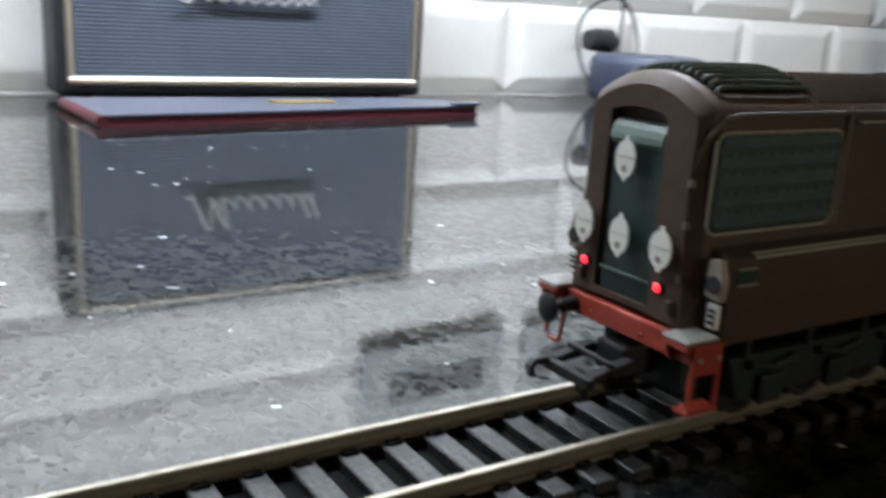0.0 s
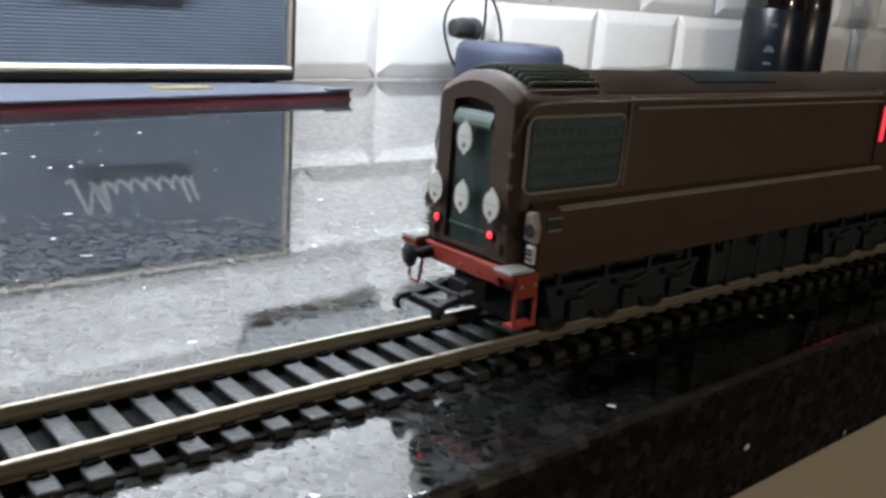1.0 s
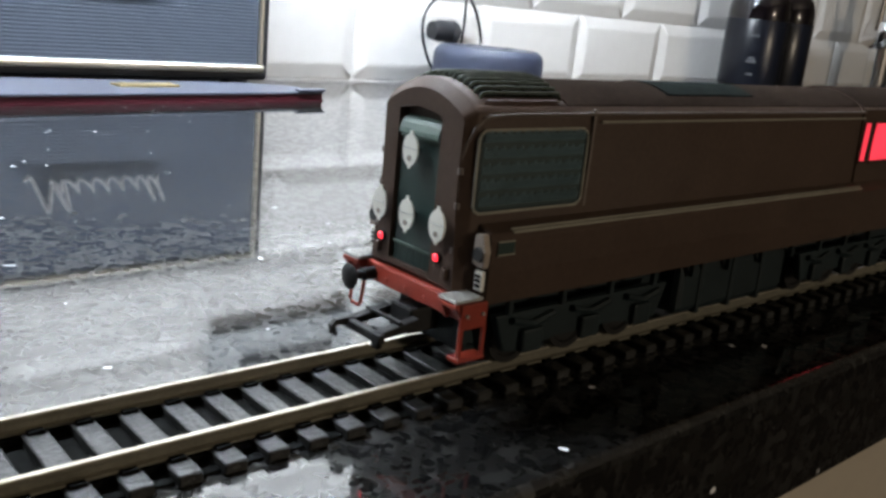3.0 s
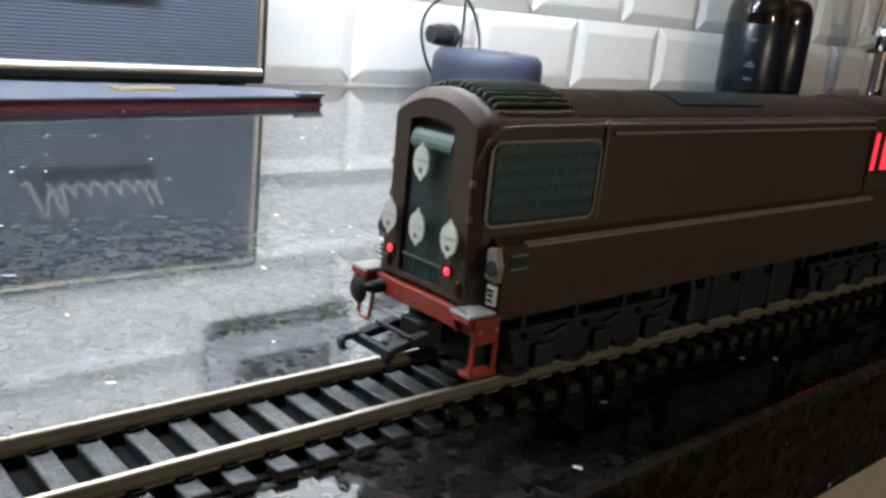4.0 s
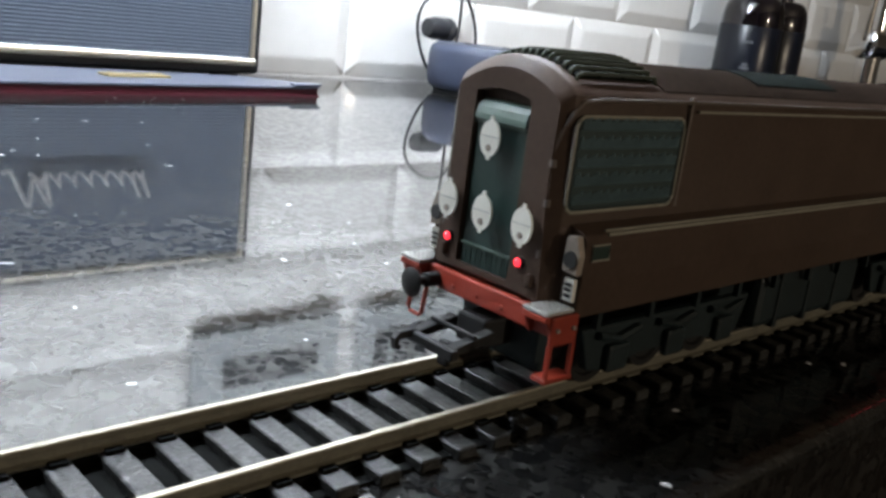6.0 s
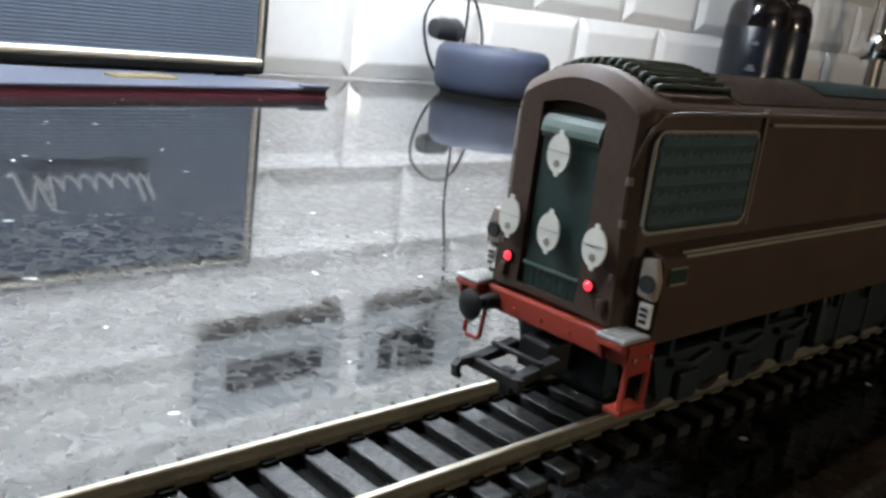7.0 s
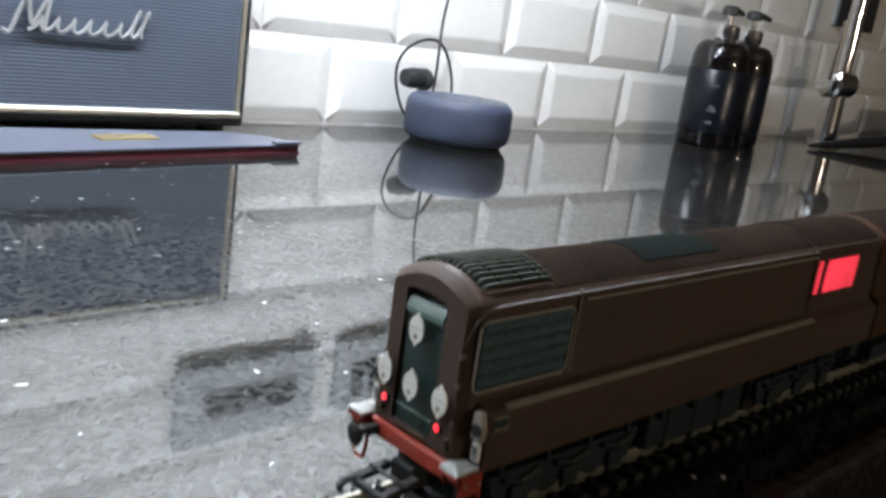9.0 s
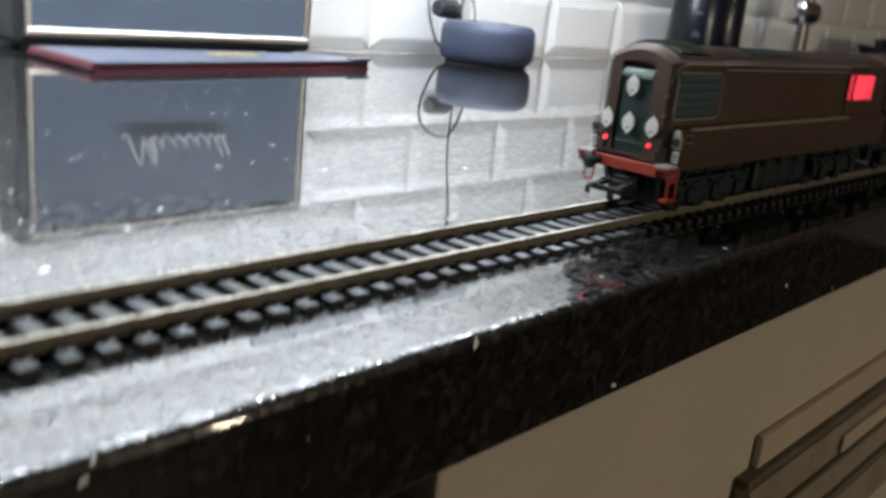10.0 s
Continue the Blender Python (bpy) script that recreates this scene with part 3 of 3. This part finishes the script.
ring = outline(hood, C)


def inset(loop_pts, d):
    return [(C[0] + (y - C[0]) * (1 - d / max(1e-6, math.hypot(y - C[0], z - C[1]))), C[1] + (z - C[1]) * (1 - d / max(1e-6, math.hypot(y - C[0], z - C[1])))) for y, z in loop_pts]


# the nose face is set in, with a bevelled corner all round
secs = [(x, inset(ring, d)) for x, d in ((0.0, 0.0022), (0.0018, 0.0003), (0.0024, 0.0))]
secs.append((0.154, ring))
bm = loft(secs, cap=(False, True))
face_ring = [bm.verts.new((0.0, y, z)) for y, z in secs[0][1]]
recess = outline(lambda y, z: abs(y - 0.0008) <= 0.0064 and 0.0256 <= z <= 0.0570 - 24.0 * (y - 0.0008) ** 2, C)
r0 = [bm.verts.new((0.0, y, z)) for y, z in recess]
r1 = [bm.verts.new((0.0022, y, z)) for y, z in recess]
for i in range(len(r0)):
    j = (i + 1) % len(r0)
    bm.faces.new((face_ring[i], face_ring[j], r0[j], r0[i]))
    bm.faces.new((r0[i], r0[j], r1[j], r1[i]))
bm.faces.new(r1)
bmesh.ops.remove_doubles(bm, verts=bm.verts, dist=1e-6)
part("hood_body", bm, MAROON, loco, smooth=True)

door = part("nose_door", box(0.0008, 0.0021, -0.0052, 0.0068, 0.0240, 0.0512, 0.0002), GREEN, loco, "dark green nose door")
part("blind_hood", prism([(0.0021, 0.0514), (-0.0002, 0.0514), (-0.0001, 0.0524), (0.0003, 0.0535), (0.0010, 0.0544), (0.0021, 0.0549)], "y", -0.0051, 0.0067), PALEGREEN, door, "pale green rounded hood")
part("sill_line", box(0.0003, 0.0008, -0.0051, 0.0067, 0.0292, 0.0296), PALEGREEN, door)
part("sill_line", box(0.0003, 0.0008, -0.0051, 0.0067, 0.0507, 0.0511), PALEGREEN, door)
for k in range(9):
    part("kick_rib", box(0.00068, 0.0008, -0.0045 + k * 0.00125, -0.0041 + k * 0.00125, 0.0246, 0.0288), GREEN, door)


def head_disc(y, z):
    pts = [(0.00225 * math.cos(2 * math.pi * i / 28), 0.0031 * math.sin(2 * math.pi * i / 28)) for i in range(28)]
    d = part("headcode_disc", prism([(y + a, z + b) for a, b in pts], "x", -0.0016, -0.0012), DISC, loco, "white folding disc")
    part("hinge_line", box(-0.00175, -0.0016, y - 0.0021, y + 0.0021, z + 0.00025, z + 0.0004), TREAD, d)
    part("tab", box(-0.00155, -0.00125, y - 0.0004, y + 0.0004, z + 0.0030, z + 0.0037), DISC, d)
    part("tab", box(-0.00155, -0.00125, y - 0.0004, y + 0.0004, z - 0.0036, z - 0.0030), DISC, d)
    part("lamp_lens", turned([(0.00055, -0.00175), (0.0006, -0.0016)], 12, (0, y, z - 0.0016), "x"), WEATHER, d, "small dark lamp lens")
    part("bracket", box(-0.00119, 0.0009, y - 0.0004, y + 0.0004, z - 0.0004, z + 0.0004), IRON, d)


for y, z in ((0.0012, 0.0487), (0.0008, 0.0361), (0.0095, 0.0365), (-0.0085, 0.0361)):
    head_disc(y, z)
for y in (0.0094, -0.0080):
    t = part("tail_lamp", turned([(0.0010, -0.0006), (0.0011, 0.0006)], 16, (0, y, 0.0297), "x"), IRON, loco)
    part("lens", turned([(0.0008, -0.0007), (0.0003, -0.0011)], 16, (0, y, 0.0297), "x"), TAIL, t, "glowing red lens")
for y in (0.0102, -0.0108):
    part("lamp_iron", box(-0.0010, 0.0006, y - 0.0007, y + 0.0007, 0.0262, 0.0284, 0.0003), MAROON, loco)

# side grilles with rounded frames
for sy in (-1, 1):
    y = sy * 0.0134
    prof = outline(lambda x, z: (abs(x - 0.0172) <= 0.0150 and abs(z - 0.0470) <= 0.0078)
                   and (max(0, abs(x - 0.0172) - 0.0132) ** 2 + max(0, abs(z - 0.0470) - 0.0060) ** 2 <= 0.0018 ** 2), (0.0172, 0.0470), 96)
    g = part("side_grille", prism(prof, "y", y - 0.0004, y + 0.0004), TEAL, loco, "dark green radiator grille")
    part("grille_frame", tube([(x, y + sy * 0.0003, z) for x, z in prof], 0.00032, 6, closed=True), LINING, g, "pale lined frame", smooth=True)
    part("inner_line", tube([(0.0172 + (x - 0.0172) * 0.955, y + sy * 0.0004, 0.0470 + (z - 0.0470) * 0.92) for x, z in prof], 0.00016, 6, closed=True), UNDER, g)
    for k in range(5):
        bm = bmesh.new()
        for i in range(40):
            xx = 0.0036 + i * 0.00069
            zz = 0.0407 + k * 0.0030
            box(xx, xx + 0.00024, min(y, y + sy * 0.0007), max(y, y + sy * 0.0007), zz, zz + 0.0014 + 0.00012 * ((i * 37 + k * 11) % 7), bm=bm)
        tagged(part("fin_mesh", bm, GRILLE, g), kind="stuff")
    # beading: up the corner, round and along under the gutter
    pts = [(0.0004, sy * 0.0116, 0.0238), (0.0004, sy * 0.0115, 0.036), (0.0004, sy * 0.0112, 0.0480), (0.0008, sy * 0.0120, 0.0520), (0.0016, sy * 0.0130, 0.0550),
           (0.0038, sy * 0.0132, 0.0570), (0.008, sy * 0.0136, 0.0575), (0.040, sy * 0.0136, 0.0577), (0.154, sy * 0.0136, 0.0577)]
    part("corner_bead", tube(pts, 0.00036, 6), BEAD, loco, smooth=True)
    part("waist_bead", tube([(0.036, sy * 0.0137, 0.0560), (0.154, sy * 0.0137, 0.0560)], 0.00028, 6), LINING, loco)
    part("panel_joint", box(0.0334, 0.0341, sy * 0.01335 - 0.0004, sy * 0.01335 + 0.0004, 0.0385, 0.0585), BEAD, loco)
    for z in (0.0470, 0.0405, 0.032):
        part("bead_clip", turned([(0.0006, -0.0006), (0.0006, 0.0006)], 10, (0.0004, sy * 0.0115, z), "z"), BEAD, loco)

    # low side casing with a sloping shelf
    k = sy
    prof = [(k * 0.0138, 0.0222), (k * 0.0176, 0.0222), (k * 0.0180, 0.0285), (k * 0.0178, 0.0350), (k * 0.0172, 0.0362), (k * 0.0138, 0.0374)]
    casing = part("side_casing", prism(prof, "x", 0.0042, 0.1535, bevel=0.0003), MAROON, loco)
    part("shelf_edge", tube([(0.010, k * 0.0174, 0.0361), (0.1535, k * 0.0174, 0.0361)], 0.0003, 6), LINING, casing)
    part("shelf_edge", tube([(0.010, k * 0.0166, 0.0365), (0.1535, k * 0.0166, 0.0365)], 0.0003, 6), LINING, casing)
    part("data_panel", box(0.0058, 0.0100, k * 0.01795 - 0.0002, k * 0.01795 + 0.0002, 0.0322, 0.0345), GREEN, casing)
    part("panel_border", tube([(0.0057, k * 0.0182, 0.0321), (0.0101, k * 0.0182, 0.0321), (0.0101, k * 0.0180, 0.0346), (0.0057, k * 0.0180, 0.0346)], 0.0002, 6, closed=True), LINING, casing)
    # end bracket with its dark opening, and a small plate below
    br = part("end_bracket", prism([(k * 0.0146, 0.0300), (k * 0.0178, 0.0296), (k * 0.0180, 0.0330), (k * 0.0170, 0.0362), (k * 0.0148, 0.0358)], "x", 0.0026, 0.0042, bevel=0.0003), WEATHER, loco, "weathered bracket round a dark opening")
    part("opening", turned([(0.0013, 0.0022), (0.0015, 0.0027)], 16, (0, k * 0.0163, 0.0322), "x"), PRINT, br)
    pl = part("data_plate", box(0.0030, 0.0038, k * 0.0164 - 0.0010, k * 0.0164 + 0.0010, 0.0252, 0.0290), DISC, loco, "small white data plate")
    for z in (0.0262, 0.0272, 0.0281):
        part("print", box(0.0027, 0.0030, k * 0.0164 - 0.0006, k * 0.0164 + 0.0006, z - 0.0003, z + 0.0002), PRINT, pl)

# roof fittings
# roof skin, darker than the sides and nearly without gloss
part("roof_skin", prism(outline(lambda y, z: abs(y) <= 0.0126 and 0.0560 <= z <= ROOF + 0.00015 - 27 * y * y, (0, 0.0582), 72), "x", 0.0268, 0.1534), ROOFDARK, loco, "dark brown roof", smooth=False)
fan = part("roof_grille", prism(outline(lambda y, z: abs(y) <= 0.0100 and 0.0560 <= z <= ROOF + 0.0002 - 27 * y * y, (0, 0.0585), 60), "x", 0.0050, 0.0264), ROOFBLACK, loco, "dark green ribbed roof grille")
for k in range(14):
    y = -0.0101 + k * 0.00155
    z = ROOF - 27 * y * y
    part("bar", tube(smooth_path([(0.0046, y, z - 0.0004), (0.0049, y, z + 0.0006), (0.0058, y, z + 0.0010), (0.0080, y, z + 0.0011), (0.0240, y, z + 0.0011),
                                  (0.0256, y, z + 0.0009), (0.0262, y, z - 0.0002)], 4), 0.00036, 6), ROOFGREEN, fan, smooth=True)
for x in (0.011, 0.0175, 0.0235):
    part("cross_rib", tube([(x, -0.0100 + i * 0.00125, ROOF + 0.0006 - 27 * (-0.0100 + i * 0.00125) ** 2) for i in range(17)], 0.00035, 6), ROOFBLACK, fan)
vent = part("roof_hatch", prism(outline(lambda y, z: abs(y) <= 0.0086 and 0.0560 <= z <= ROOF + 0.0004 - 27 * y * y, (0, 0.0585), 60), "x", 0.064, 0.100), ROOFBLACK, loco, "dark roof hatch")

# cab with a red-lit inside
def roof_cover(x0, x1, grow, parent):
    rim = outline(lambda y, z: abs(y) <= 0.0128 and 0.0560 <= z <= ROOF + grow + 0.0002 - 27 * y * y, (0, 0.0582), 72)
    part("roof_skin", prism(rim, "x", x0, x1), ROOFDARK, parent, "dark brown roof")



cabring = outline(lambda y, z: hood(y, z, 0.0005) or (abs(y) <= 0.0176 and 0.0222 <= z <= 0.0362), C)
part("cab", loft([(0.1536, cabring), (0.2030, cabring)]), MAROON, loco, smooth=True)
for sy in (-1, 1):
    for x0, x1 in ((0.1545, 0.1582), (0.1612, 0.1850)):
        w = part("cab_window", prism([(x0, 0.0432), (x1, 0.0432), (x1 + 0.0006, 0.0545), (x0 + 0.0012, 0.0545)], "y", min(sy * 0.01405, sy * 0.0134), max(sy * 0.01405, sy * 0.0134)), CABGLOW, loco, "cab window glowing red")
        part("window_frame", tube([(x0 - 0.0003, sy * 0.0141, 0.0429), (x1 + 0.0003, sy * 0.0141, 0.0429), (x1 + 0.0003, sy * 0.0138, 0.0548), (x0 + 0.0003, sy * 0.0138, 0.0548)], 0.0004, 6, closed=True), MAROON, w)
roof_cover(0.1537, 0.2029, 0.0005, loco)
part("gangway", box(0.2031, 0.2070, -0.0095, 0.0095, 0.0235, 0.0585), IRON, loco)

# buffer beam, steps, buffer and coupling
beam = part("buffer_beam", box(-0.0008, 0.0030, -0.0182, 0.0182, 0.0196, 0.0236, 0.0004), RED, loco, "bright red buffer beam")
for y in (-0.006, 0.0, 0.006, -0.012, 0.012):
    part("rivet", turned([(0.0004, -0.0009), (0.0002, -0.0012)], 8, (0, y, 0.0212), "x"), RED, beam)
for sy in (-1, 1):
    yc = sy * 0.0155
    tread = part("step_tread", box(-0.0034, 0.0034, yc - 0.0027, yc + 0.0027, 0.0237, 0.0244, 0.0002), TREAD, loco, "grey checker-plate step tread")
    for i in range(6):
        for j in range(4):
            part("stud", box(-0.0031 + i * 0.00105, -0.0025 + i * 0.00105, yc - 0.0023 + j * 0.0012, yc - 0.0017 + j * 0.0012, 0.0244, 0.0246), TREAD, tread)
    for dy in (-0.0026, 0.0020):
        part("step_bracket", prism([(-0.0032, 0.0236), (-0.0009, 0.0236), (-0.0009, 0.0196), (-0.0016, 0.0198)], "y", yc + dy, yc + dy + 0.0006), RED, loco)
    part("step_front", box(-0.0034, -0.0029, yc - 0.0026, yc + 0.0026, 0.0226, 0.0236, 0.0002), RED, loco)
st = part("side_step", box(-0.0022, 0.0042, -0.0187, -0.0180, 0.0186, 0.0236, 0.0002), RED, loco, "red footstep frame")
part("step_leg", box(-0.0022, -0.0015, -0.0187, -0.0180, 0.0130, 0.0187), RED, st)
part("step_leg", box(0.0035, 0.0042, -0.0187, -0.0180, 0.0130, 0.0187), RED, st)
part("step_plate", box(-0.0024, 0.0044, -0.0189, -0.0158, 0.0122, 0.0131, 0.0002), RED, st)
part("rivet", turned([(0.0004, -0.0191), (0.0003, -0.0186)], 8, (-0.0010, 0, 0.0214), "y"), TREAD, st)
part("rivet", turned([(0.0004, -0.0191), (0.0003, -0.0186)], 8, (0.0030, 0, 0.0214), "y"), TREAD, st)
buf = part("buffer", turned([(0.0014, -0.0008), (0.0013, -0.0036), (0.0009, -0.0038), (0.0009, -0.0060), (0.0024, -0.0064), (0.0027, -0.0069), (0.0020, -0.0074), (0.0003, -0.0076)], 24, (0, 0.0106, 0.0213), "x"), IRON, loco, "black round buffer", smooth=True)
part("hand_rail", tube([(-0.0030, 0.0142, 0.0225), (-0.0036, 0.0142, 0.0152), (-0.0036, 0.0136, 0.0145), (-0.0036, 0.0111, 0.0145), (-0.0036, 0.0105, 0.0152), (-0.0030, 0.0105, 0.0205)], 0.0004, 8), RED, loco, "red bent hand rail", smooth=True)

coup = part("coupling", box(-0.0015, 0.0060, -0.0034, 0.0034, 0.0125, 0.0178, 0.0005), IRON, loco, "black tension-lock coupling")
for y in (-0.0046, 0.0046):
    part("arm", prism([(-0.0010, 0.0166), (-0.0104, 0.0150), (-0.0104, 0.0136), (-0.0010, 0.0146)], "y", y - 0.0011, y + 0.0011, bevel=0.0002), IRON, coup)
part("cross_bar", box(-0.0112, -0.0096, -0.0062, 0.0062, 0.0130, 0.0149, 0.0003), IRON, coup)
part("lift_bar", box(-0.0060, -0.0050, -0.0056, 0.0056, 0.0158, 0.0166, 0.0003), IRON, coup)
part("hook", prism([(-0.0098, 0.0152), (-0.0138, 0.0152), (-0.0150, 0.0142), (-0.0146, 0.0122), (-0.0136, 0.0118), (-0.0134, 0.0126), (-0.0139, 0.0130), (-0.0138, 0.0140), (-0.0098, 0.0140)], "y", 0.0040, 0.0052), IRON, coup)
part("drop_pin", box(-0.0075, -0.0062, -0.0012, 0.0012, 0.0095, 0.0140, 0.0003), IRON, coup)

# bogies
part("chassis", box(0.006, 0.200, -0.0095, 0.0095, 0.0110, 0.0222), UNDER, loco)
for bx in (0.010, 0.128):
    bog = part("bogie", box(bx, bx + 0.056, -0.0072, 0.0072, 0.0075, 0.0135, 0.0006), UNDER, loco)
    for sy in (-1, 1):
        y0, y1 = sorted((sy * 0.0135, sy * 0.0155))
        part("side_frame", prism([(bx, 0.0185), (bx + 0.003, 0.0105), (bx + 0.010, 0.0095), (bx + 0.018, 0.0120), (bx + 0.038, 0.0120), (bx + 0.046, 0.0095), (bx + 0.053, 0.0105), (bx + 0.056, 0.0185)], "y", y0, y1, bevel=0.0004), UNDER, bog)
        for ax in (0.010, 0.028, 0.046):
            part("axle_box", box(bx + ax - 0.003, bx + ax + 0.003, min(sy * 0.0156, sy * 0.0170), max(sy * 0.0156, sy * 0.0170), 0.0098, 0.0150, 0.0006), UNDER, bog)
            part("spring", tube([(bx + ax - 0.006, sy * 0.0162, 0.0172), (bx + ax, sy * 0.0162, 0.0158), (bx + ax + 0.006, sy * 0.0162, 0.0172)], 0.0008, 6), UNDER, bog)
    for ax in (0.010, 0.028, 0.046):
        for sy in (-1, 1):
            a0, a1 = sorted((sy * 0.0082, sy * 0.0106))
            part("wheel", turned([(0.0070, a0 if sy > 0 else a1), (0.0064, sy * 0.0092), (0.0063, a1 if sy > 0 else a0), (0.0050, a1 if sy > 0 else a0), (0.0046, sy * 0.0101), (0.0010, sy * 0.0101)], 28, (bx + ax, 0, 0.0115), "y"), IRON, bog, smooth=True)
tank = part("fuel_tank", box(0.072, 0.122, -0.0150, 0.0150, 0.0085, 0.0215, 0.002), UNDER, loco)
for x in (0.080, 0.094, 0.108):
    part("strap", box(x, x + 0.0016, -0.0155, 0.0155, 0.0082, 0.0217, 0.0004), UNDER, tank)
for k in range(12):
    part("pipe_stub", box(0.012 + k * 0.0155, 0.0132 + k * 0.0155, -0.0168, -0.0156, 0.0188, 0.0222), UNDER, loco)

# ---- following vehicle ----
coach = thing("model_coach", (0.1325 + 0.2075 * math.cos(radians(YAW)), 0.1352 + 0.2075 * math.sin(radians(YAW)), TOP), "reddish-brown model railway vehicle coupled behind the locomotive", "coach", "", YAW)
cring = outline(lambda y, z: hood(y, z, 0.0007) or (abs(y) <= 0.0176 and 0.0222 <= z <= 0.0362), C)
part("body", loft([(0.0, inset(cring, 0.001)), (0.0015, cring), (0.1785, cring), (0.18, inset(cring, 0.001))]), MAROON2, coach, smooth=True)
part("chassis", box(0.004, 0.176, -0.010, 0.010, 0.0110, 0.0221), UNDER, coach)
for bx in (0.012, 0.118):
    bog = part("bogie", box(bx, bx + 0.050, -0.0150, 0.0150, 0.0100, 0.0160, 0.0008), UNDER, coach)
    for ax in (0.010, 0.040):
        for sy in (-1, 1):
            part("wheel", turned([(0.0066, sy * 0.0084), (0.0064, sy * 0.0104)], 24, (bx + ax, 0, 0.0115), "y"), IRON, bog, smooth=True)
roof_cover(0.0016, 0.1784, 0.0007, coach)
part("gutter", tube([(0.002, -0.0143, 0.0577), (0.178, -0.0143, 0.0577)], 0.0004, 6), BEAD, coach)

# ---- repeated pieces ----
def sleeper_mesh():
    bm = box(-0.00205, 0.00205, -0.0165, 0.0165, 0.0, 0.0021, 0.00025, 1)
    return finish(bm, "sleeper", SLEEPER)


def chair_mesh():
    bm = bmesh.new()
    for sy in (-1, 1):
        for d in (-1, 1):
            y = sy * GAUGE + d * 0.0017
            box(-0.0013, 0.0013, y - 0.0006, y + 0.0006, 0.0021, 0.0027, bm=bm)
    return finish(bm, "chairs", CHAIR)


sm, cm = sleeper_mesh(), chair_mesh()
n = int((X1 - X0) / 0.00786)
for k in range(n):
    x = X0 + 0.004 + k * 0.00786
    s = new("sleeper", sm)
    s.parent = track
    s.location = (x, 0, 0)
    c = new("rail_chair", cm)
    c.parent = s
for sy in (-1, 1):
    part("sleeper_web", box(X0, X1, sy * GAUGE - 0.0012, sy * GAUGE + 0.0012, 0.0006, 0.0016), CHAIR, track)
# added black sheet in place of the shade between the sleepers
part("web_floor", box(X0, X1, -0.0148, 0.0148, 0.0, 0.0005), CHAIR, track, "black sheet added between the sleepers to darken the gaps")

PX, PZ, TX0 = 0.1525, 0.0775, 0.51


def tile_mesh():
    bm = bmesh.new()
    w, h, b = 0.0752, 0.0377, 0.013
    outer = [(-w, -h), (w, -h), (w, h), (-w, h)]
    inner = [(-w + b, -h + b), (w - b, -h + b), (w - b, h - b), (-w + b, h - b)]
    back = [bm.verts.new((x, 0.0068, z)) for x, z in outer]
    mid = [bm.verts.new((x, 0.0035, z)) for x, z in outer]
    top = [bm.verts.new((x, 0.0, z)) for x, z in inner]
    for a, c in ((back, mid), (mid, top)):
        for i in range(4):
            j = (i + 1) % 4
            bm.faces.new((a[i], a[j], c[j], c[i]))
    bm.faces.new(top)
    bmesh.ops.bevel(bm, geom=[e for e in bm.edges if all(v in top for v in e.verts) or (e.verts[0] in mid) != (e.verts[1] in mid)], offset=0.0022, segments=5, affect="EDGES", profile=0.5)
    me = finish(bm, "tile", TILE)
    for poly in me.polygons:
        poly.use_smooth = poly.area < 0.00022
    return me


tm = tile_mesh()
rnd = random.Random(5)
for row in range(6):
    for col in range(-6, 16):
        t = new("tile", tm)
        t.parent = wall_north
        x = TX0 + PX * (col + 0.5) + (PX / 2 if row % 2 else 0)
        t.location = (x, WALL + rnd.uniform(-0.0002, 0.0002), TOP + 0.0018 + PZ * (row + 0.5))
        t.rotation_euler = (rnd.uniform(-0.002, 0.002), 0, rnd.uniform(-0.002, 0.002))
part("grout_bed", box(-0.6, 3.2, WALL + 0.0042, WALL + 0.0069, TOP, TOP + 0.47), GROUT, wall_north)
